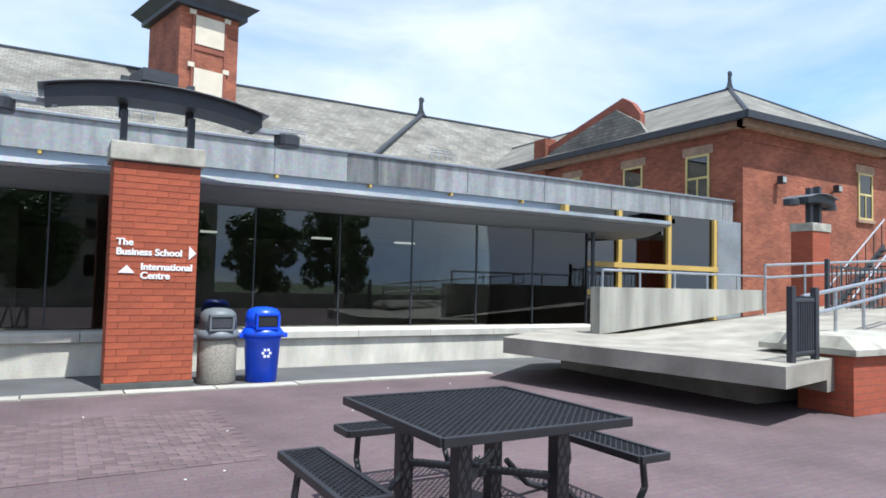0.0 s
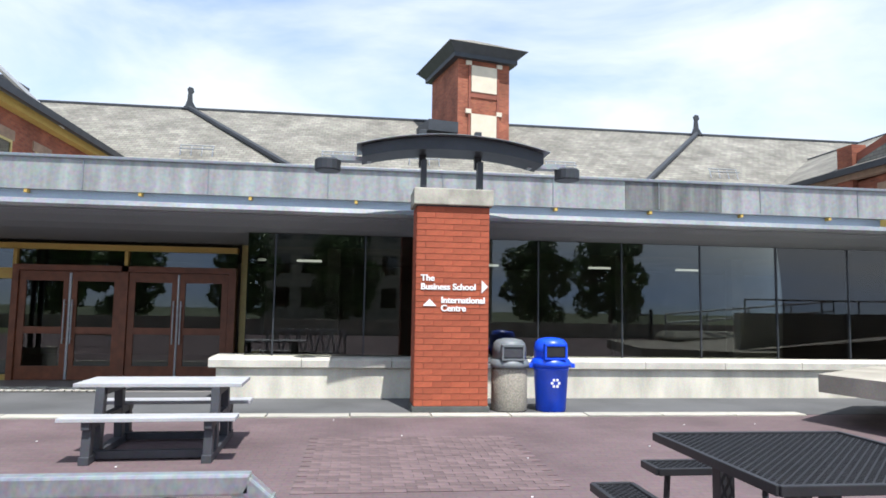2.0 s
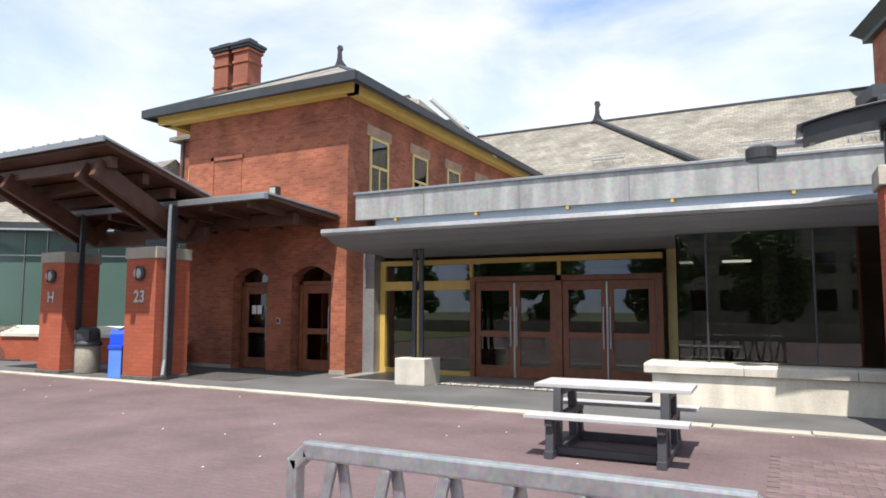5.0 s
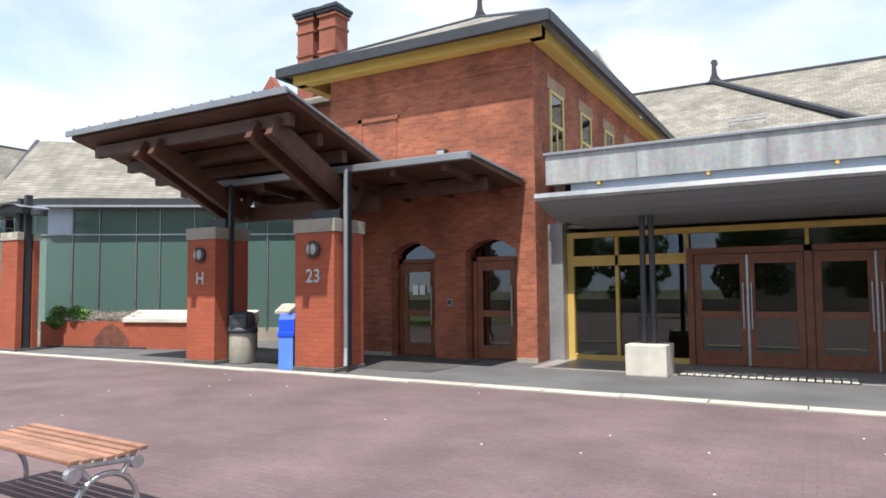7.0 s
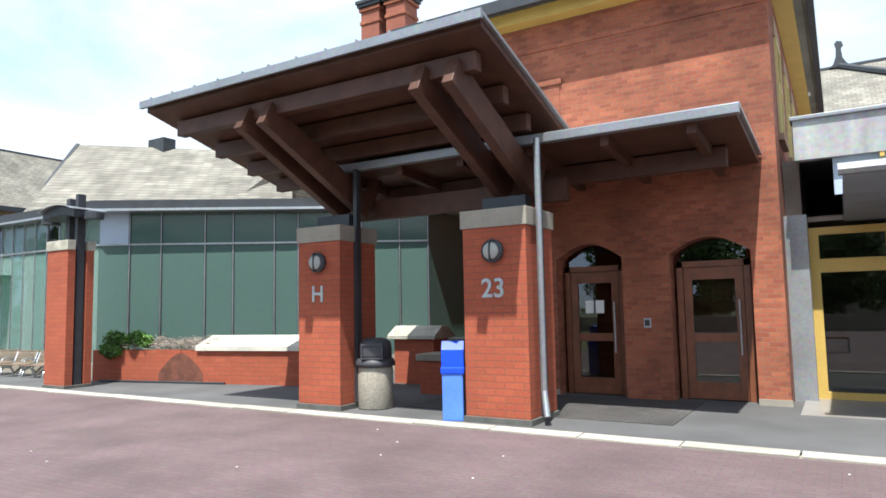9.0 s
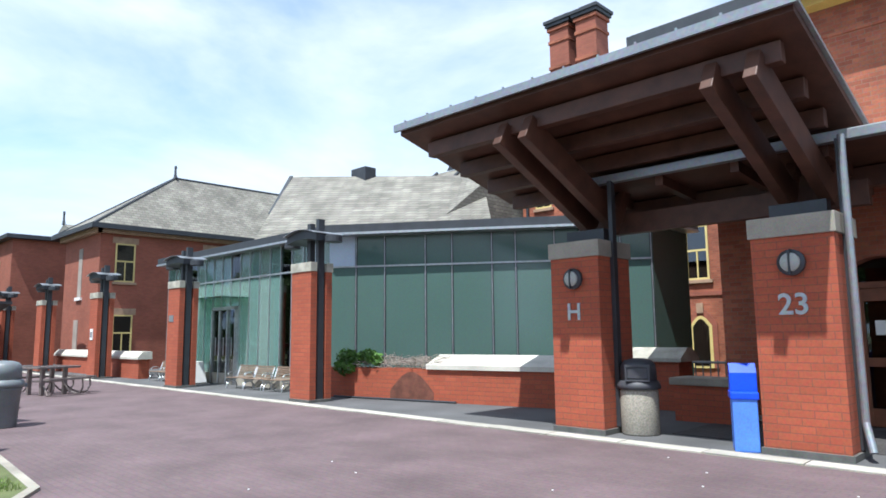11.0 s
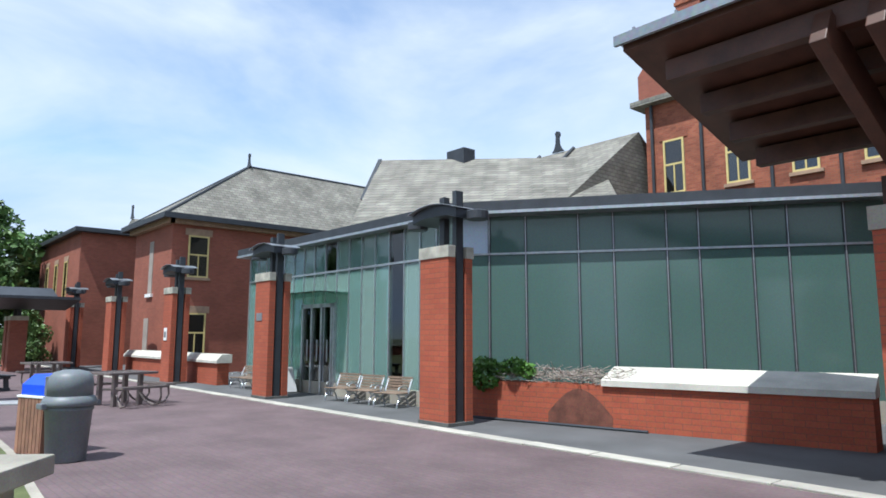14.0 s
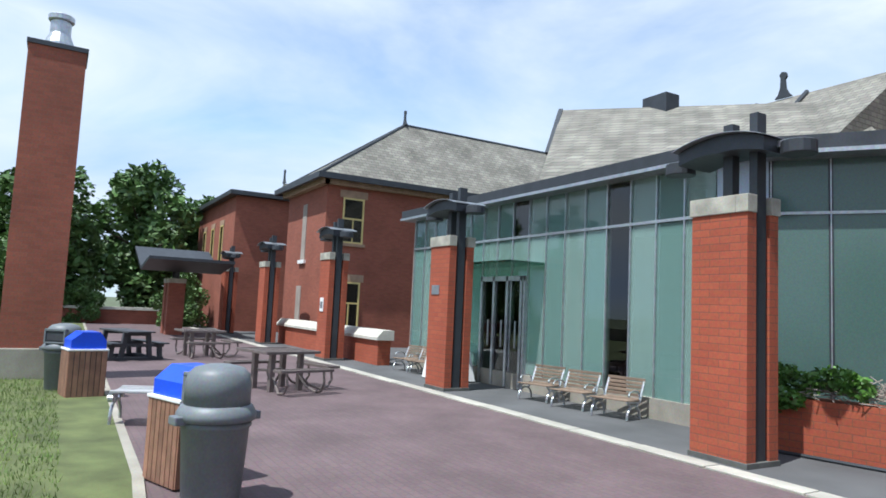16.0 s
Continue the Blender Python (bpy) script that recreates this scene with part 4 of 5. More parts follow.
structure("wall_stain", shadow_patch, SHADOW_BRICK, "dark arch-shaped shadow painted on the planter wall")
edge_bar = tube((-24.9, 11.6, 0.03), (-21.4, 12.33, 0.03), 0.025, seg=8)
tagged(new("hose", data_of("hose", edge_bar, STEEL)), "dark pipe lying along the foot of the planter wall", "pipe")
# old brick block between the wing and the pavilion
ob_ = thing("old_block", (-24.5, 24.0, 0), "old red brick block with tall cream windows", "building", kind="structure")


def og(name, bm, material, label=""):
    bm.transform(Matrix.Translation((24.5, -24.0, 0)))
    return part(name, bm, material, ob_, label)


og("wall", box(-28.3, -17.02, 24.0, 32, 0, 10.2), BRICK_OLD, "dark red brick walls")
for z0 in (2.75, 5.9):
    og("string_course", box(-28.32, -17.02, 23.95, 24.0, z0, z0 + 0.14), BRICK_FAR)
for xw in (-27.2, -24.9, -22.8, -20.8, -18.6):
    sash(ob_, xw + 24.5, -0.01, 3.3, 5.2, 0.8, "s", stone=False)
    sash(ob_, xw + 24.5, -0.01, 6.7, 8.7, 0.8, "s", stone=False)
for xw in (-24.9, -22.8, -20.8, -18.6):
    wn = new("arched_window")
    wn.parent = ob_
    wn.matrix_basis = pose(xw + 24.5, -0.01, 0.3)
    part("surround", prism(arch_pts(-0.55, 0.55, 0, 1.5, 0.5), "y", -0.04, 0.0), BRICK_FAR, wn)
    part("frame", prism(arch_pts(-0.38, 0.38, 0, 1.42, 0.34), "y", -0.06, -0.04), CREAM, wn)
    part("pane", prism(arch_pts(-0.28, 0.28, 0.08, 1.38, 0.27), "y", -0.07, -0.06), WINDOW, wn)
    part("keystone", box(-0.12, 0.12, -0.09, -0.04, 1.85, 2.2, 0.01), MIDSTONE, wn)
og("roof", prism([(23.6, 10.15), (23.6, 10.35), (28.0, 12.2), (32.4, 10.35), (32.4, 10.15)], "x", -28.7, -17.0), SLATE)
og("gable_coping", prism([(-28.5, 10.2), (-28.5, 11.4), (-28.0, 12.0), (-27.5, 11.3), (-27.2, 10.2)], "y", 23.9, 24.3), BRICK_FAR, "small brick gable")
for xd in (-28.0, -26.1, -23.8, -21.8):
    og("downpipe", tube((xd, 23.9, 0), (xd, 23.9, 10.2), 0.06), STEEL)
for xc in (-27.2, -25.8):
    ch = thing("chimney", (xc, 26.0, 11.2), "tall red brick chimney with corbelled head", "chimney", "pair of chimneys")
    part("shaft", box(-0.5, 0.5, -0.5, 0.5, -11.2, 4.2), BRICK_FAR, ch)
    for z0, g in ((2.1, 0.05), (3.3, 0.05), (3.9, 0.08), (4.1, 0.14), (4.25, 0.2)):
        part("corbel", box(-0.5 - g, 0.5 + g, -0.5 - g, 0.5 + g, z0, z0 + 0.15, 0.01), BRICK_OLD if z0 < 4 else STEEL, ch)
    part("pot", box(-0.4, 0.4, -0.3, 0.3, 4.4, 4.65), STEEL, ch)

# ---------------------------------------------------------------- farther brick houses


def far_house(x0, x1, y0, y1, ze, zr, label):
    o = (x1, y0, 0)
    h = thing("brick_house", o, label, "building", kind="structure")

    def hh(name, bm, material, lab=""):
        bm.transform(Matrix.Translation((-o[0], -o[1], 0)))
        return part(name, bm, material, h, lab)
    hh("wall", box(x0, x1, y0, y1, 0, ze - 0.1), BRICK_FAR, "red brick walls")
    return h, hh, o


h1, hh, o1 = far_house(-49.2, -44.2, 12.3, 30, 6.75, 10.3, "red brick house with hipped slate roof")
hip_roof(h1, -49.2, -44.2, 12.3, 30, 6.8, 10.2, o1, ov=0.5, hip=5.0, board=False)
for z0, z1 in ((4.15, 6.0), (0.75, 2.6)):
    sash(h1, 0.0, 1.15, z0, z1, 0.92, "e")
    sash(h1, 0.0, 5.6, z0, z1, 0.85, "e")
hh("niche", box(-47.0, -46.5, 12.27, 12.3, 3.5, 5.9), DARKROOM)
hh("niche_sill", box(-47.15, -46.35, 12.2, 12.3, 3.35, 3.5), WHITE)
hh("niche", box(-47.3, -46.7, 12.27, 12.3, 0.9, 2.4), DARKROOM)
cr_ = prism([(-6.5, 4.3), (0.0, 8.3), (6.5, 4.3)], "x", 0.0, 8.5)
cr_.transform(pose(-36.3, 17.6, 0.3, 0, 0, 45))
hh("cross_roof", cr_, SLATE, "cross gable slate roof")
cv_ = prism([(-3.7, 5.95), (0.0, 8.35), (3.7, 5.95), (3.4, 5.95), (0.0, 8.1), (-3.4, 5.95)], "x", -0.12, 0.02)
cv_.transform(pose(-36.3, 17.6, 0.3, 0, 0, 45))
hh("verge", cv_, STEEL)
hh("vent_box", box(-34.6, -33.6, 19.6, 20.2, 8.2, 8.95), STEEL)
hh("back_roof", prism([(18.0, 5.0), (24.0, 9.3), (30.0, 5.0)], "x", -36, -28.6), SLATE, "grey standing-seam roof")
for xr in (-33.6, -32.2, -30.4):
    hh("roof_seam", tube((xr, 18.1, 5.15), (xr - 1.2, 23.9, 9.3), 0.08, seg=6), STEEL)
finial(h1, -32.4 - o1[0], 23.9 - o1[1], 9.3, 1.0)
h2, hh2, o2 = far_house(-66.0, -55.6, 11.3, 26, 7.4, 8.6, "red brick house with a flat dark eaves line")
part("eaves", box(-11.5, 0.4, -0.4, 14, 7.3, 7.55, 0.02), STEEL, h2)
part("roof", prism([(-9, 7.55), (-5, 9.2), (0.0, 7.55)], "y", 4.0, 14.0), SLATE, h2)
finial(h2, -5, 4.0, 9.2, 1.0)
for xw in (-3.0, -5.5, -8.0):
    sash(h2, xw, -0.01, 3.6, 5.9, 0.8, "s", bars=False)
lw = structure("low_wall", box(-46.4, -36.6, 11.35, 11.75, 0, 0.72), BRICK_NEW, "low red brick garden wall")
structure("low_wall_coping", prism([(11.27, 0.72), (11.27, 0.8), (11.45, 1.0), (11.8, 1.0), (11.8, 0.72)], "x", -46.5, -36.5), LIMESTONE, "white stone coping")
structure("boundary_wall", box(-62, -61.6, -14, 9, 0, 0.8), BRICK_FAR, "low brick boundary wall")
structure("boundary_coping", box(-62.1, -61.5, -14, 9, 0.8, 0.95), LIMESTONE, "pale coping of the boundary wall")

st = thing("brick_stack", (-34.5, 2.9, 0), "tall free-standing brick chimney with steel flue", "chimney stack")
part("shaft", box(-0.52, 0.52, -0.5, 0.5, 0.5, 6.5), BRICK_FAR, st, "plain red brick shaft")
part("base", box(-0.6, 0.6, -0.58, 0.58, 0, 0.6, 0.02), CONCRETE, st)
part("cap", box(-0.55, 0.55, -0.53, 0.53, 6.46, 6.55), STEEL, st)
part("flue", lathe([(0.3, 6.55), (0.28, 6.68), (0.19, 6.9), (0.19, 7.2)], 20), GALV, st, "stainless steel flue")
part("cage", lathe([(0.22, 7.16), (0.24, 7.18), (0.24, 7.27), (0.22, 7.29)], 16), GALV, st)

fc = thing("shelter_canopy", (-51.5, 8.0, 0), "far timber entrance canopy with dark metal roof", "canopy")
part("roof", prism([(-2.6, 3.9), (-2.6, 4.02), (0.6, 2.95), (3.4, 3.3), (3.4, 3.18), (0.6, 2.8)], "y", -1.6, 1.8), STEEL, fc)
for xs_ in (-0.6, 0.4):
    part("pillar", box(xs_ - 0.3, xs_ + 0.3, -0.4, 0.3, 0, 2.3), BRICK_FAR, fc)
    part("cap", box(xs_ - 0.32, xs_ + 0.32, -0.42, 0.32, 2.3, 2.5), CAPSTONE, fc)
    part("post", box(xs_ - 0.07, xs_ + 0.07, -0.1, 0.05, 2.5, 2.95), STEEL, fc)

# ---------------------------------------------------------------- ramp, gate and railings at the east end
ramp = structure("ramp_slab", prism([(6.3, 9.2), (7.15, 4.75), (8.5, 5.05), (9.4, 9.2), (9.0, 10.6), (8.3, 10.6)], "z", 0.46, 0.72), CONCRETE, "cantilevered pale concrete ramp slab")
structure("ramp_incline", solid([(8.5, 5.05, 0.72), (16.5, 6.6, 1.3), (16.5, 9.5, 1.3), (9.2, 9.5, 0.72), (8.5, 5.05, 0.3), (16.5, 6.6, 0.3), (16.5, 9.5, 0.3), (9.2, 9.5, 0.3)],
                                [(0, 1, 2, 3), (4, 7, 6, 5), (0, 4, 5, 1), (1, 5, 6, 2), (2, 6, 7, 3), (3, 7, 4, 0)]), CONCRETE, "sloping concrete ramp surface")
structure("ramp_support", box(8.4, 16.0, 6.0, 10.2, 0.0, 0.46), CONCRETE, "concrete support under the ramp")
structure("ramp_parapet", prism([(8.6, 0.72), (8.6, 1.6), (13.6, 1.62), (13.6, 1.2)], "y", 9.35, 9.6), WETCONC, "board-marked concrete ramp parapet")
rl = thing("hand_rail", (11, 9.5, 1.6), "thin grey steel hand rail on the ramp parapet", "railing")
for i in range(6):
    part("post", tube((-2.2 + i * 1.0, 0, -0.02), (-2.2 + i * 1.0, 0, 0.33), 0.022), GALV, rl)
part("rail", tube((-2.2, 0, 0.33), (2.9, 0, 0.33), 0.024), GALV, rl)


def bar_fence(name, x0, y0, x1, y1, z, h, n, label):
    f = thing(name, (x0, y0, z), label, "fence")
    dx, dy = x1 - x0, y1 - y0
    for q in (0, 1):
        part("post", box(dx * q - 0.04, dx * q + 0.04, dy * q - 0.04, dy * q + 0.04, 0, h + 0.12, 0.006), STEEL, f)
    for zz in (0.1, h - 0.05):
        part("rail", beam((0, 0, zz), (dx, dy, zz), 0.04, 0.05), STEEL, f)
    for i in range(1, n):
        u = i / n
        part("bar", box(dx * u - 0.011, dx * u + 0.011, dy * u - 0.011, dy * u + 0.011, 0.06, h), STEEL, f)
    return f


bar_fence("steel_gate", 7.65, 5.0, 8.4, 5.15, 0.72, 0.82, 10, "dark steel bar gate at the ramp's end")
bar_fence("steel_fence", 14.0, 8.2, 19.5, 8.2, 1.2, 1.0, 30, "dark steel bar fence beside the ramp")
for (xa, ya, xb, yb, z0, z1) in ((8.7, 5.5, 13.5, 6.4, 1.25, 1.7), (13.5, 9.3, 19.5, 9.3, 1.9, 2.25)):
    g = thing("hand_rail", (xa, ya, 0.72), "galvanised tubular hand rail along the ramp", "railing", "ramp hand rails")
    for k in (0, 1):
        part("rail", tube((0, 0, z0 - 0.72 + k * 0.28), (xb - xa, yb - ya, z1 - 0.72 + k * 0.28), 0.03), GALV, g)
    for k in range(5):
        u = k / 4
        part("post", tube(((xb - xa) * u, (yb - ya) * u, 0.0), ((xb - xa) * u, (yb - ya) * u, z0 - 0.44 + (z1 - z0) * u), 0.025), GALV, g)
pier = thing("gate_pier", (9.5, 5.2, 0), "low red brick pier with weathered stone cap", "brick pier")
part("shaft", box(-0.75, 1.4, -0.35, 0.4, 0, 0.78), BRICK_NEW, pier)
part("cap", solid([(-0.82, -0.42, 0.78), (1.45, -0.42, 0.78), (1.45, 0.95, 0.78), (-0.82, 0.95, 0.78), (-0.72, -0.2, 1.02), (1.35, -0.2, 1.02), (1.35, 0.75, 1.02), (-0.72, 0.75, 1.02), (-0.82, -0.42, 0.86), (1.45, -0.42, 0.86), (1.45, 0.95, 0.86), (-0.82, 0.95, 0.86)],
                   [(0, 3, 2, 1), (0, 1, 9, 8), (1, 2, 10, 9), (2, 3, 11, 10), (3, 0, 8, 11), (8, 9, 5, 4), (9, 10, 6, 5), (10, 11, 7, 6), (11, 8, 4, 7), (4, 5, 6, 7)]), CAPSTONE, pier, "sloped stone cap")
eastp = copy_thing(first, pose(17.4, 10.6, 0.2))
tagged(eastp, "red brick lamp pillar beside the ramp")
structure("east_terrace", box(16.0, 45, 5.5, 13.3, 0.0, 0.46), CONCRETE, "raised concrete terrace")
stair = thing("fire_stair", (22.6, 11.9, 0.46), "dark steel outdoor stair against brick wall", "stair")
for i in range(14):
    part("tread", box(-1.6 + i * 0.27, -1.36 + i * 0.27, -0.5, 0.5, 0.15 + i * 0.19, 0.19 + i * 0.19), STEEL, stair)
for s in (-0.5, 0.5):
    part("stringer", beam((-1.7, s, 0.05), (2.2, s, 2.8), 0.05, 0.24), STEEL, stair)
    part("rail", tube((-1.7, s, 1.0), (2.2, s, 3.75), 0.03), GALV, stair)
    for i in range(8):
        part("baluster", tube((-1.6 + i * 0.52, s, 0.15 + i * 0.37), (-1.6 + i * 0.52, s, 1.08 + i * 0.37), 0.018), STEEL, stair)
for xw in (20.0, 23.2):
    fl = copy_thing(lt, pose(xw, 13.3, 5.1))

# ---------------------------------------------------------------- bins
def dome_bin(x, y, rz, body, lid, label, s=1.0, handles=True, tall=1.0, mark=False, stone=False):
    b = thing("litter_bin", (x, y, 0), label, "bin", rz=rz)
    h = 0.68 * tall
    prof = [(0.22, 0.0), (0.235, 0.02), (0.275, h - 0.06), (0.29, h - 0.05), (0.29, h)] if not stone else [(0.27, 0.0), (0.285, 0.03), (0.285, h - 0.04), (0.27, h)]
    part("body", lathe(prof, 28), body, b, smooth=True)
    part("rim", lathe([(0.30, h), (0.325, h + 0.01), (0.325, h + 0.06), (0.29, h + 0.12), (0.27, h + 0.13)], 28), lid, b, smooth=True)
    part("dome", lathe([(0.27, h + 0.12), (0.268, h + 0.3), (0.25, h + 0.38), (0.2, h + 0.43), (0.1, h + 0.455), (0.01, h + 0.46)], 28), lid, b, smooth=True)
    part("flap", box(-0.15, 0.15, -0.285, -0.2, h + 0.16, h + 0.33, 0.015), PLASTIC_DARK if not mark else BLACK, b, "dark push flap")
    fr = bmesh.new()
    for q in ((-0.18, -0.15, 0.14, 0.35), (0.15, 0.18, 0.14, 0.35), (-0.18, 0.18, 0.33, 0.37), (-0.18, 0.18, 0.12, 0.15)):
        add_box(fr, q[0], q[1], -0.3, -0.2, h + q[2], h + q[3], 0.006)
    part("flap_frame", fr, lid, b)
    if handles:
        for s_ in (-1, 1):
            part("handle", box(s_ * 0.33 - 0.05, s_ * 0.33 + 0.05, -0.07, 0.07, h - 0.02, h + 0.05, 0.012), lid, b)
    if mark:
        mk = bmesh.new()
        for k in range(6):
            a0 = k * math.pi / 3
            add_box(mk, 0.055 * math.cos(a0) - 0.018, 0.055 * math.cos(a0) + 0.018, -0.272, -0.25, 0.46 + 0.055 * math.sin(a0) - 0.018, 0.46 + 0.055 * math.sin(a0) + 0.018)
        part("recycling_mark", mk, WHITE, b, "white recycling mark")
    return b


dome_bin(1.95, 10.55, 0, AGGREGATE, GREYPLASTIC, "round exposed-aggregate bin with grey dome lid", stone=True)
dome_bin(2.62, 10.5, 0, BLUE, BLUE, "blue plastic recycling bin with dome lid", mark=True, tall=1.03)
dome_bin(-16.2, 10.9, 25, AGGREGATE, PLASTIC_DARK, "round exposed-aggregate bin with dark lid", stone=True, handles=False)
bb = thing("recycling_bin", (-14.5, 10.5, 0), "slim light-blue recycling bin with bright lid", "bin", rz=25)
part("body", box(-0.15, 0.15, -0.2, 0.2, 0, 0.68, 0.02), mat("light_blue_plastic", (0.10, 0.24, 0.75), 0.4, var=0.15, scale=3), bb)
part("collar", box(-0.17, 0.17, -0.22, 0.22, 0.66, 0.76, 0.02), BLUE, bb)
part("lid", prism([(-0.15, 0.76), (-0.15, 1.0), (-0.04, 1.12), (0.1, 1.1), (0.15, 0.76)], "x", -0.16, 0.16), BLUE, bb)
grey = dome_bin(-24.95, 4.5, -75, GREYPLASTIC, GREYPLASTIC, "large grey plastic bin with dome lid", tall=1.02)


def slat_bin(x, y, rz, label):
    b = thing("slatted_bin", (x, y, 0), label, "bin", "slatted bins", rz=rz)
    part("liner", box(-0.26, 0.26, -0.26, 0.26, 0.03, 0.74), GREYPLASTIC, b)
    for i in range(7):
        a = -0.28 + i * 0.08
        for s in (-1, 1):
            part("slat", box(a, a + 0.07, s * 0.275 - 0.014, s * 0.275 + 0.014, 0.02, 0.76, 0.004), PLANKWOOD, b)
            part("slat", box(s * 0.275 - 0.014, s * 0.275 + 0.014, a, a + 0.07, 0.02, 0.76, 0.004), PLANKWOOD, b)
    part("top_plate", box(-0.3, 0.3, -0.3, 0.3, 0.76, 0.79, 0.006), WHITE, b)
    part("lid", prism([(-0.26, 0.79), (-0.26, 0.93), (-0.1, 1.06), (0.16, 1.06), (0.26, 0.92), (0.26, 0.79)], "x", -0.26, 0.26), BLUE, b, "blue hooded lid")
    return b


sb = slat_bin(-25.75, 4.45, 20, "wood-slatted bin with a blue hooded lid")
copy_thing(sb, pose(-31.6, 3.75, 0, 0, 0, 10))
copy_thing(grey, pose(-32.4, 3.45, 0, 0, 0, 60))

# ---------------------------------------------------------------- tables, benches, rack


def mesh_panel(w, l, z, t=0.012, pitch=0.055):
    bm = bmesh.new()
    n = int((w + l) / pitch)
    for s in (1, -1):
        for i in range(n + 1):
            c = -(w + l) / 2 + i * pitch
            xa, xb = max(-w / 2, c - l / 2), min(w / 2, c + l / 2)
            if xb - xa < 0.01:
                continue
            p, q = Vector((xa, s * (xa - c), z)), Vector((xb, s * (xb - c), z))
            d = (q - p).normalized()
            k = Vector((-d.y, d.x, 0)) * 0.0045
            vs = [bm.verts.new(v) for v in (p - k, q - k, q + k, p + k)]
            ws = [bm.verts.new(v.co + Vector((0, 0, t))) for v in vs]
            bm.faces.new(ws)
            for j in range(4):
                bm.faces.new((vs[j], vs[(j + 1) % 4], ws[(j + 1) % 4], ws[j]))
    return bm


def frame_bm(w, l, z0, z1, t=0.035):
    bm = bmesh.new()
    for q in ((-w / 2, w / 2, -l / 2 - t / 2, -l / 2 + t / 2), (-w / 2, w / 2, l / 2 - t / 2, l / 2 + t / 2), (-w / 2 - t / 2, -w / 2 + t / 2, -l / 2, l / 2), (w / 2 - t / 2, w / 2 + t / 2, -l / 2, l / 2)):
        add_box(bm, q[0], q[1], q[2], q[3], z0, z1, 0.006)
    return bm


def mesh_table(x, y, rz, size, material, label):
    t = thing("mesh_table", (x, y, 0), label, "picnic table", rz=rz)
    part("mesh_top", mesh_panel(size, size, 0.745), material, t, "expanded metal table top")
    part("top_frame", frame_bm(size, size, 0.715, 0.77), material, t)
    o = size * 0.27
    for a in (-o, o):
        for b in (-o, o):
            part("leg", box(a - 0.05, a + 0.05, b - 0.05, b + 0.05, 0, 0.72, 0.006), material, t)
    for a, b in (((-o, -o), (o, o)), ((-o, o), (o, -o))):
        part("brace", beam((a[0], a[1], 0.36), (b[0], b[1], 0.36), 0.04, 0.05), material, t)
    part("hub", box(-0.06, 0.06, -0.06, 0.06, 0.32, 0.41, 0.01), material, t)
    for k in range(1, 4):
        s = new("bench")
        s.parent = t
        s.matrix_basis = pose(0, 0, 0, 0, 0, 90 * k) @ pose(0, -size / 2 - 0.36, 0)
        part("seat_mesh", mesh_panel(1.12, 0.27, 0.45), material, s)
        part("seat_frame", frame_bm(1.12, 0.27, 0.42, 0.472), material, s)
        for a in (-0.4, 0.4):
            lg = bmesh.new()
            pts = [(a, -0.05, 0.43), (a, -0.08, 0.2), (a, 0.02, 0.05), (a, 0.2, 0.02), (a * 0.8, 0.4, 0.1), (a * 0.7, 0.62, 0.3)]
            for p, q in zip(pts, pts[1:]):
                add_tube(lg, p, q, 0.024, seg=8)
            part("support", lg, material, s)
    return t


mesh_table(2.28, 3.8, 0, 1.38, BLACK, "square black mesh picnic table with four benches")
far_t = mesh_table(-32.0, 7.1, 15, 1.15, mat("brown_coating", (0.16, 0.13, 0.12), 0.5, var=0.2, scale=5), "grey-brown mesh picnic table with benches")
copy_thing(far_t, pose(-39.5, 7.0, 0, 0, 0, 5))


def plank_table(x, y, rz, material, label, dark):
    t = thing("picnic_table", (x, y, 0), label, "picnic table", "plank picnic tables", rz=rz)
    for i in range(5):
        part("plank", box(-0.85, 0.85, -0.36 + i * 0.146, -0.225 + i * 0.146, 0.715, 0.755, 0.006), material, t)
    for s in (-1, 1):
        for i in range(2):
            yy = s * 0.62 + (i - 0.5) * 0.15
            part("seat_plank", box(-0.85, 0.85, yy - 0.07, yy + 0.07, 0.42, 0.46, 0.006), material, t)
    for a in (-0.58, 0.58):
        for s in (-1, 1):
            part("leg", beam((a, s * 0.3, 0.71), (a, s * 0.38, 0.0), 0.09, 0.12), dark, t)
            part("seat_leg", beam((a, s * 0.62, 0.42), (a, s * 0.66, 0.0), 0.09, 0.12), dark, t)
        part("top_bearer", box(a - 0.045, a + 0.045, -0.36, 0.36, 0.63, 0.715, 0.006), dark, t)
        part("seat_bearer", box(a - 0.04, a + 0.04, -0.74, 0.74, 0.34, 0.42, 0.006), dark, t)
        part("foot", box(a - 0.05, a + 0.05, -0.74, 0.74, 0.0, 0.08, 0.006), dark, t)
    for s in (-0.5, 0.5):
        part("ground_rail", box(-0.58, 0.58, s - 0.04, s + 0.04, 0.02, 0.1, 0.006), dark, t)
    return t


pt = plank_table(-2.55, 7.85, 2, GREYWOOD, "grey plank picnic table on dark recycled-plastic frame", PLASTIC_DARK)
plank_table(-38.8, 5.0, 20, PLASTIC_DARK, "dark recycled-plastic picnic table beside the lawn", PLASTIC_DARK)

rack = thing("bike_rack", (-2.05, 3.12, 0), "galvanised steel bike rack with zigzag struts", "bike rack")
rack.scale = (0.79, 1.0, 1.0)
rb = bmesh.new()
add_box(rb, -1.44, 1.44, -0.04, 0.04, 0.77, 0.865, 0.014)
part("top_rail", rb, GALV, rack)
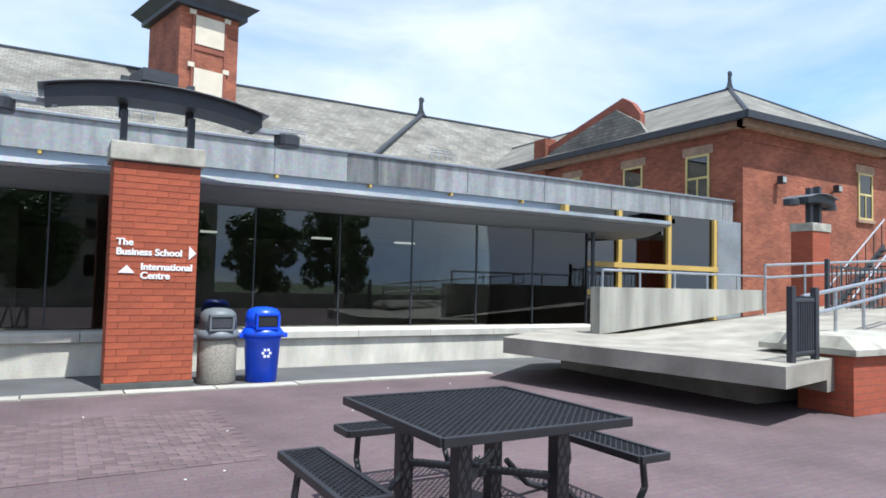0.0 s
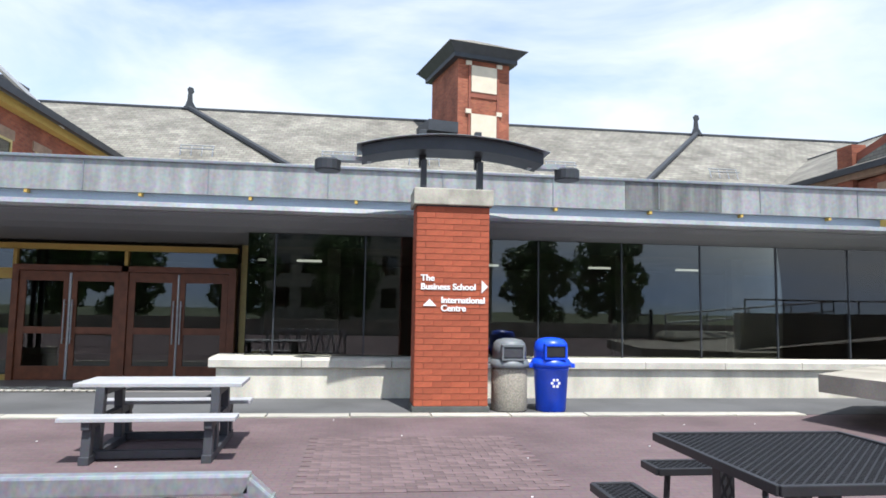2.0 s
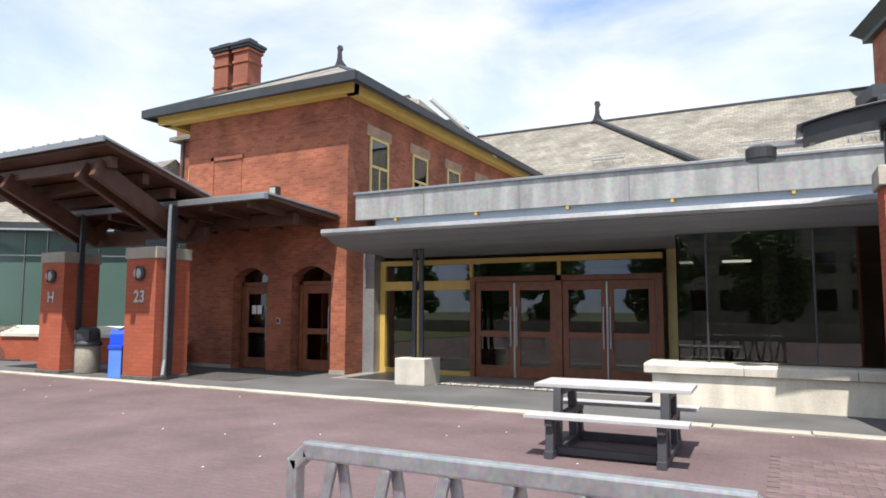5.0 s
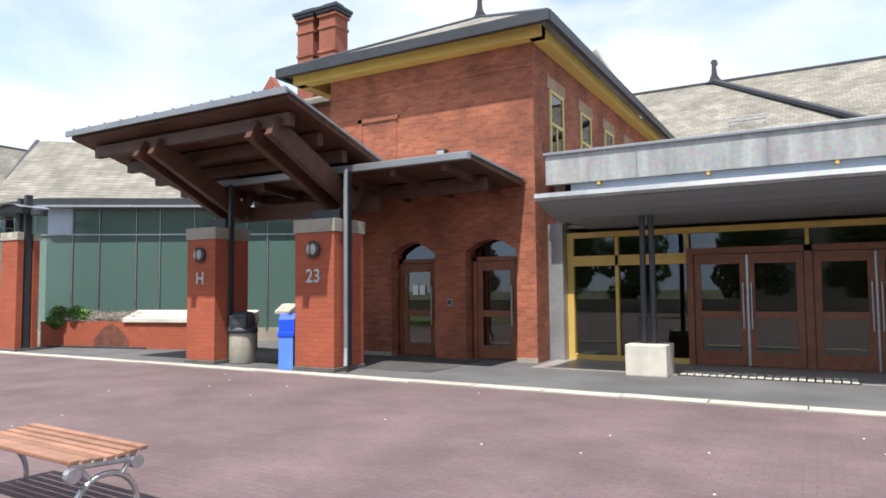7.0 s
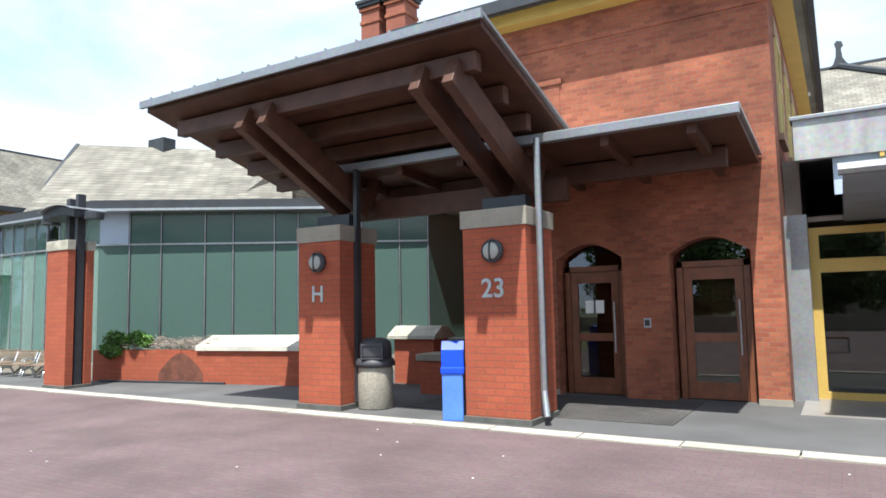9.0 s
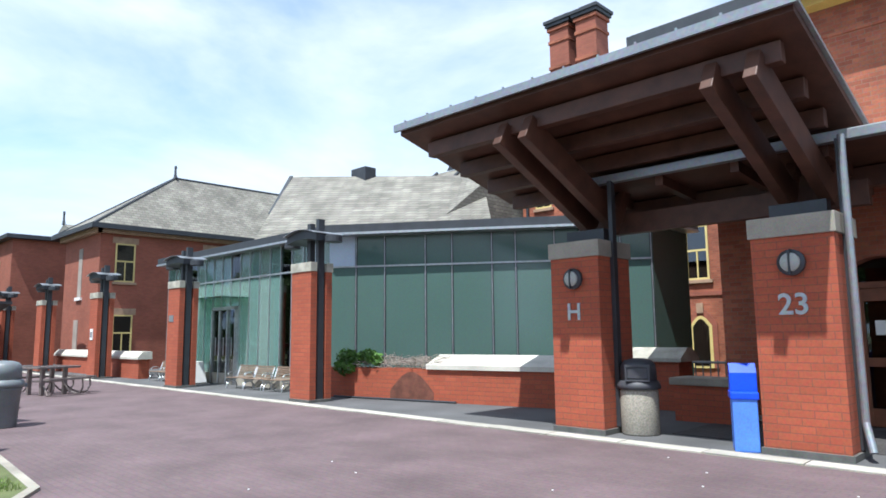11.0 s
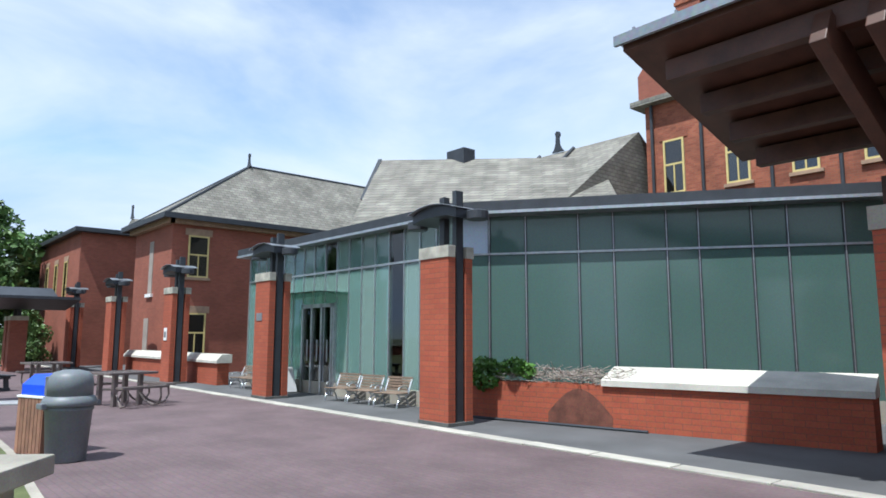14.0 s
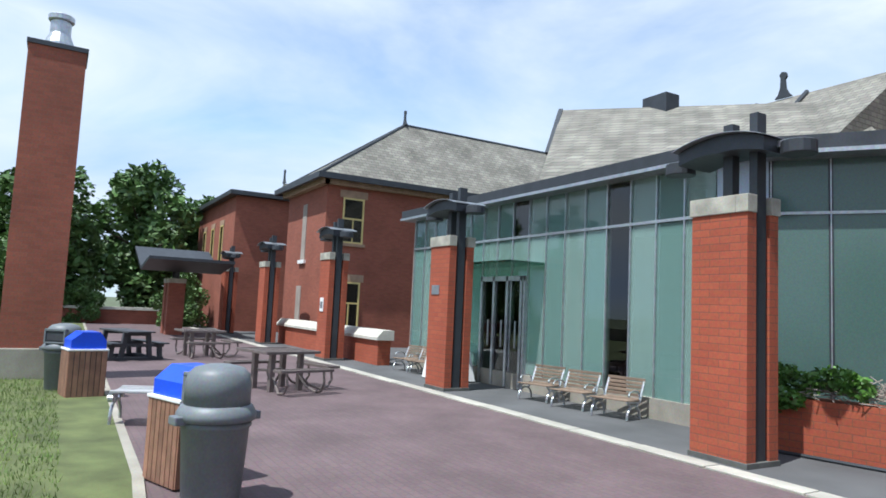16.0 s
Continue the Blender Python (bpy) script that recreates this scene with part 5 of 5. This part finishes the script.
for s in (-1, 1):
    part("corner", beam((s * 1.41, 0, 0.817), (s * 1.54, 0, 0.73), 0.08, 0.09), GALV, rack)
    part("end_post", box(s * 1.53 - 0.045, s * 1.53 + 0.045, -0.04, 0.04, 0.0, 0.77, 0.012), GALV, rack)
part("bottom_rail", box(-1.5, 1.5, -0.035, 0.035, 0.1, 0.16, 0.01), GALV, rack)
for i in range(7):
    a = -1.38 + i * 0.43
    part("strut", beam((a, -0.02, 0.13), (a + 0.19, -0.02, 0.78), 0.03, 0.08), GALV, rack)
    part("strut", beam((a + 0.36, 0.03, 0.13), (a + 0.22, 0.03, 0.78), 0.03, 0.08), GALV, rack)


def cast_end(x, back):
    """A cast arch leg with a scroll and, with a back, an arm loop."""
    bm = bmesh.new()
    n = 12
    pr = None
    for i in range(n + 1):
        a = math.pi * i / n
        p = (x, 0.24 * math.cos(a), 0.30 * math.sin(a) ** 0.8 + 0.02)
        if pr:
            add_tube(bm, pr, p, 0.022, seg=6)
        pr = p
    add_tube(bm, (x, -0.26, 0.42), (x, 0.24, 0.38), 0.024, seg=6)
    add_tube(bm, (x, -0.12, 0.3), (x, -0.2, 0.41), 0.02, seg=6), add_tube(bm, (x, 0.12, 0.3), (x, 0.18, 0.39), 0.02, seg=6)
    if back:
        add_tube(bm, (x, 0.22, 0.38), (x, 0.40, 0.84), 0.024, seg=6)
        pr = None
        for i in range(11):
            a = -0.4 + 1.25 * math.pi * i / 10
            p = (x, 0.02 + 0.2 * math.cos(a), 0.56 + 0.09 * math.sin(a))
            if pr:
                add_tube(bm, pr, p, 0.017, seg=6)
            pr = p
    else:
        for yy in (-0.24, 0.22):
            add_tube(bm, (x - 0.03, yy, 0.36), (x + 0.03, yy, 0.36), 0.05, seg=10)
    return bm


def slat_bench(x, y, rz, length, back, wood, label, group=""):
    b = thing("bench", (x, y, 0), label, "bench", group, rz=rz)
    for i in range(7):
        yy = -0.27 + i * 0.085
        part("slat", box(-length / 2, length / 2, yy, yy + 0.066, 0.43 - 0.02 * math.sin(math.pi * i / 6), 0.462 - 0.02 * math.sin(math.pi * i / 6), 0.008), wood, b)
    if back:
        for i in range(5):
            z = 0.5 + i * 0.085
            yy = 0.29 + i * 0.03
            part("back_slat", box(-length / 2, length / 2, yy - 0.013, yy + 0.013, z, z + 0.066, 0.006), wood, b)
    for s in (-1, 1):
        part("cast_end", cast_end(s * (length / 2 - 0.02), back), GALV, b, "cast aluminium end frame")
    return b


slat_bench(-10.3, 3.25, -3, 1.62, False, PLANKWOOD, "backless bench of warm wooden slats and cast ends")
slat_bench(-28.7, 4.75, 70, 1.5, False, GREYWOOD, "backless weathered bench with cast arch legs")
bk = slat_bench(-27.5, 11.6, 14, 0.72, True, SILVERED, "wooden slat bench with cast arms before the glass", "benches before the pavilion")
bk.scale = (1.0, 0.85, 0.74)
for xb in (-28.5, -29.5, -34.3, -35.1):
    copy_thing(bk, pose(xb, 11.55, 0, 0, 0, 14))
ct = thing("covered_table", (-32.9, 11.5, 0), "small table under a white cloth", "table")
part("cloth", solid([(-0.4, -0.35, 0.72), (0.4, -0.35, 0.72), (0.4, 0.35, 0.72), (-0.4, 0.35, 0.72), (-0.52, -0.42, 0.05), (0.5, -0.45, 0.03), (0.55, 0.42, 0.04), (-0.5, 0.45, 0.05)],
                    [(0, 1, 2, 3), (0, 4, 5, 1), (1, 5, 6, 2), (2, 6, 7, 3), (3, 7, 4, 0), (4, 7, 6, 5)]), WHITE, ct)

sbk = thing("stone_bench", (-21.9, 2.95, 0.02), "concrete slab bench on a block in the grass", "stone bench", rz=-38)
part("slab", box(-0.75, 0.75, -0.5, 0.5, 0.32, 0.5, 0.02), CONCRETE, sbk)
part("block", box(-0.42, 0.42, -0.34, 0.34, 0, 0.32, 0.01), CAPSTONE, sbk)

pl = thing("post_planter", (-7.85, 12.7, 0), "square stained concrete block holding two posts", "planter")
part("block", box(-0.36, 0.36, -0.36, 0.36, 0, 0.56, 0.02), LIMESTONE, pl)
for s in (-0.09, 0.09):
    part("post", tube((s, 0, 0.56), (s * 0.9, 0, 2.9), 0.055, seg=12), STEEL, pl)
cob = structure("cobble_strip", box(-7.4, -4.6, 12.75, 13.35, 0.0, 0.012), AGGREGATE, "strip of pale cobbles in the asphalt")
cs = bmesh.new()
rng = random.Random(5)
for i in range(22):
    for j in range(4):
        add_box(cs, -7.35 + i * 0.125, -7.25 + i * 0.125, 12.79 + j * 0.14, 12.9 + j * 0.14, 0.012, 0.024 + rng.random() * 0.015)
me = data_of("cobbles", cs, LIMESTONE)
co = new("cobbles", me)
co.parent = cob
co["kind"] = "stuff"

# things under the entrance canopy
lowp = thing("brick_pier", (-16.0, 13.0, 0), "low brick pier with a flat stone top", "brick pier")
part("shaft", box(-0.5, 0.55, -0.3, 0.3, 0, 0.62), BRICK_NEW, lowp)
part("cap", box(-0.56, 0.6, -0.36, 0.36, 0.62, 0.74, 0.01), CONCRETE, lowp)
lowq = thing("brick_pier", (-17.4, 14.3, 0), "taller brick pier with sloped stone cap", "brick pier")
part("shaft", box(-0.6, 0.4, -0.3, 0.3, 0, 0.95), BRICK_NEW, lowq)
part("cap", prism([(-0.42, 0.95), (-0.42, 1.02), (-0.1, 1.22), (0.1, 1.22), (0.42, 1.02), (0.42, 0.95)], "x", -0.7, 0.5), CAPSTONE, lowq)
bar_fence("steel_fence", -18.3, 15.2, -16.1, 15.2, 0, 0.95, 14, "dark steel bar fence behind the piers")

# ---------------------------------------------------------------- planting


def leaf_cloud(name, material, blobs, count, size, seed):
    """Many small leaves scattered through overlapping lobes."""
    rg = random.Random(seed)
    verts, faces = [], []
    for _ in range(count):
        cx, cy, cz_, r = blobs[rg.randrange(len(blobs))]
        d = Vector((rg.gauss(0, 1), rg.gauss(0, 1), rg.gauss(0, 1)))
        d.normalize()
        p = Vector((cx, cy, cz_)) + d * r * (0.62 + 0.42 * rg.random())
        a = Vector((rg.gauss(0, 1), rg.gauss(0, 1), rg.gauss(0, 0.6))).normalized()
        b = a.cross(Vector((rg.gauss(0, 1), rg.gauss(0, 1), rg.gauss(0, 1)))).normalized()
        s = size * (0.6 + 0.8 * rg.random())
        k = len(verts)
        verts += [p - a * s, p + b * s * 0.5, p + a * s, p - b * s * 0.5]
        faces.append((k, k + 1, k + 2, k + 3))
    me = bpy.data.meshes.new(name)
    me.from_pydata([tuple(v) for v in verts], [], faces)
    me.materials.append(material)
    return me


def tree(x, y, h, seed, label, group):
    rg = random.Random(seed)
    t = thing("tree", (x, y, -0.03), label, "tree", group)
    tb = bmesh.new()
    add_tube(tb, (0, 0, 0), (0.1, 0.05, h * 0.3), 0.26, 0.19, 10)
    add_tube(tb, (0.1, 0.05, h * 0.3), (0, 0.1, h * 0.75), 0.19, 0.06, 8)
    blobs = []
    for i in range(12):
        a = i * 2.4 + rg.random()
        z = h * (0.12 + 0.066 * i)
        rr = h * (0.27 * math.sin(math.pi * (0.18 + 0.72 * i / 12)) + 0.04)
        q = (rr * math.cos(a), rr * math.sin(a), z + h * 0.06)
        add_tube(tb, (0, 0.05, z * 0.85), q, 0.08, 0.03, 6)
        blobs.append((*q, h * (0.11 + 0.05 * rg.random())))
        blobs.append((q[0] * 0.5, q[1] * 0.5, q[2] + h * 0.06, h * 0.13))
    blobs.append((0, 0, h * 0.9, h * 0.1))
    part("trunk", tb, BARK, t)
    cr = new("crown", leaf_cloud("crown", LEAF, blobs, 9000, 0.24, seed))
    cr.parent = t
    return t


tr1 = tree(-66, 7.5, 9.6, 3, "full green deciduous tree beyond the plaza", "trees beyond the plaza")
tr2 = tree(-63, 2.0, 8.4, 8, "full green deciduous tree beyond the plaza", "trees beyond the plaza")
for i, (x, y, s) in enumerate(((-70, 12, 1.0), (-69, 2.5, 0.85), (-66, -3, 0.8), (-64, -9, 0.95), (-72, -14, 1.1))):
    c = copy_thing(tr1 if i % 2 else tr2, pose(x, y, -0.03, 0, 0, 70 * i) @ Matrix.Scale(s, 4))
for i in range(9):
    c = copy_thing(tr2 if i % 2 else tr1, pose(-40 + i * 7.6, -22 - (i % 3) * 4, -0.03, 0, 0, 50 * i) @ Matrix.Scale(0.75 + 0.07 * (i % 3), 4))
structure("south_wall", box(-55, 35, -13.4, -13.0, 0, 0.85), CONCRETE, "low pale concrete wall across the plaza")
for i, (x, y) in enumerate(((-60, 9.5), (-62, 4.5), (-60.5, 0), (-63, -5), (-61, -10))):
    copy_thing(tr2 if i % 2 else tr1, pose(x, y, -1.2, 0, 0, 40 * i) @ Matrix.Scale(0.42, 4))
back = thing("campus_building", (2, -62, 0), "plain pale building across the lawn", "building", kind="structure")
part("wall", box(-14, 14, -5, 5, 0, 13), CONCRETE, back)
for i in range(8):
    for k in range(3):
        part("window", box(-12.5 + i * 3.2, -10.7 + i * 3.2, 5.0, 5.05, 1.5 + k * 4, 3.8 + k * 4), WINDOW, back)

ivy = thing("ivy", (-24.55, 11.95, 0.66), "bright green creeper spilling over the planter wall", "plant")
rg = random.Random(4)
bl = [(-0.45 + 0.16 * i, -0.05 + 0.12 * rg.random(), 0.32 + 0.05 * math.sin(i * 1.3), 0.17) for i in range(9)] + [(-0.35 + 0.12 * i, -0.22, 0.1 - 0.05 * (i % 3), 0.13) for i in range(5)]
iv = new("foliage", leaf_cloud("foliage", IVY, bl, 1900, 0.05, 9))
iv.parent = ivy
tg = bmesh.new()
for i in range(420):
    p = Vector((-24.3 + 2.5 * rg.random(), 0, 0.0))
    p.y = 11.62 + (p.x + 25.2) * 0.207 + rg.random() * 0.42
    p.z = 0.75 + rg.random() * 0.12 + 0.16 * (p.y - 11.6 - (p.x + 25.2) * 0.207) / 0.42
    d = Vector((rg.gauss(0, 1), rg.gauss(0, 0.7), rg.gauss(0, 0.25))).normalized() * (0.08 + 0.1 * rg.random())
    add_tube(tg, p - d, p + d, 0.008, 0.004, 4)
tw_ = new("dry_vine", data_of("dry_vine", tg, TWIGS))
tagged(tw_, "tangle of dry vine stems along the wall top", "plant", "", "stuff")

# grass blades on the near part of the lawn
rg = random.Random(12)
gv, gf = [], []
for i in range(26000):
    x, y = -19.0 - 17 * rg.random() ** 1.3, 3.42 - 3.4 * rg.random()
    h, a = 0.03 + 0.05 * rg.random(), rg.random() * 6.28
    k = len(gv)
    gv += [(x - 0.006 * math.cos(a), y - 0.006 * math.sin(a), 0.028), (x + 0.006 * math.cos(a), y + 0.006 * math.sin(a), 0.028), (x + rg.gauss(0, 0.02), y + rg.gauss(0, 0.02), 0.028 + h)]
    gf.append((k, k + 1, k + 2))
gm_ = bpy.data.meshes.new("grass")
gm_.from_pydata(gv, [], gf)
gm_.materials.append(mat("grass_blade", (0.16, 0.23, 0.05), 0.7, var=0.5, scale=1.2, fine=9, bump=0.0))
tagged(new("grass", gm_), "short sunlit grass with dry patches", "grass", "", "stuff")
edge = structure("lawn_edging", prism([(-17.62, 2.6), (-19.02, 3.45), (-26.0, 4.0), (-75, 5.0), (-75, 5.1), (-26.0, 4.1), (-18.98, 3.55), (-17.5, 2.64)], "z", -0.02, 0.035), CONCRETE, "thin concrete edging round the lawn")

# ---------------------------------------------------------------- kerb stones and pavers, piece by piece
kerb = structure("kerb", box(-75, 6.6, 9.88, 10.16, -0.1, 0.004), CONCRETE, "pale kerb line between paving and asphalt")
ks = data_of("kerb_stone", box(-0.585, 0.585, -0.135, 0.135, 0.0, 0.022, 0.006), KERBSTONE)
for i in range(68):
    piece("kerb_stone", ks, kerb, pose(6.0 - i * 1.19, 10.02, 0.004 + 0.002 * (i % 3), 0, 0, 0.25 * math.sin(i * 2.1)))
PAVER = mat("paver", (0.140, 0.097, 0.099), 0.85, var=0.2, scale=6, fine=60, bump=0.25, rand=0.2)
pv = data_of("paver", box(-0.0975, 0.0975, -0.0475, 0.0475, 0.0, 0.005, 0.002), PAVER)
n = 0
for j in range(25):
    for i in range(12):
        piece("paver", pv, plaza, pose(-0.9 + i * 0.2 + (0.1 if j % 2 else 0), 6.0 + j * 0.1, 0.001 + 0.002 * ((i * 7 + j * 3) % 4) / 4, 0, 0, 0.8 * math.sin(i * 3.1 + j * 1.7)))
        n += 1
BRICKPIECE = mat("brick_piece", (0.375, 0.090, 0.042), 0.85, var=0.22, scale=7, fine=50, bump=0.3, rand=0.13)
fb_ = data_of("brick", box(-0.1425, 0.1425, -0.012, 0.0, -0.043, 0.043, 0.003), BRICKPIECE)
hb_ = data_of("brick", box(-0.068, 0.068, -0.012, 0.0, -0.043, 0.043, 0.003), BRICKPIECE)
for j in range(33):
    z = 0.15 + j * 0.0935
    if j % 2:
        row = [(-0.4305 + i * 0.287, fb_) for i in range(4)]
    else:
        row = [(-0.5035, hb_), (-0.287, fb_), (0.0, fb_), (0.287, fb_), (0.5035, hb_)]
    for u_, d_ in row:
        piece("brick", d_, core, pose(u_, -0.30, z))
    for rz_, xs_ in ((-90, -0.568), (90, 0.568)):
        for v_, d_ in (((-0.15, fb_), (0.14, fb_)) if j % 2 else ((-0.225, hb_), (-0.005, fb_), (0.215, hb_))):
            piece("brick", d_, core, pose(xs_, v_ + 0.01, z, 0, 0, rz_))
# scattered litter and pale petals on the paving
pt_ = bmesh.new()
rg = random.Random(21)
for i in range(38):
    x, y = -18 + 24 * rg.random(), 4.5 + 5.2 * rg.random()
    add_box(pt_, x - 0.009, x + 0.009, y - 0.008, y + 0.008, 0.008, 0.014)
tagged(new("petals", data_of("petals", pt_, WHITE)), "scattered pale petals on the paving", "litter", "", "stuff")
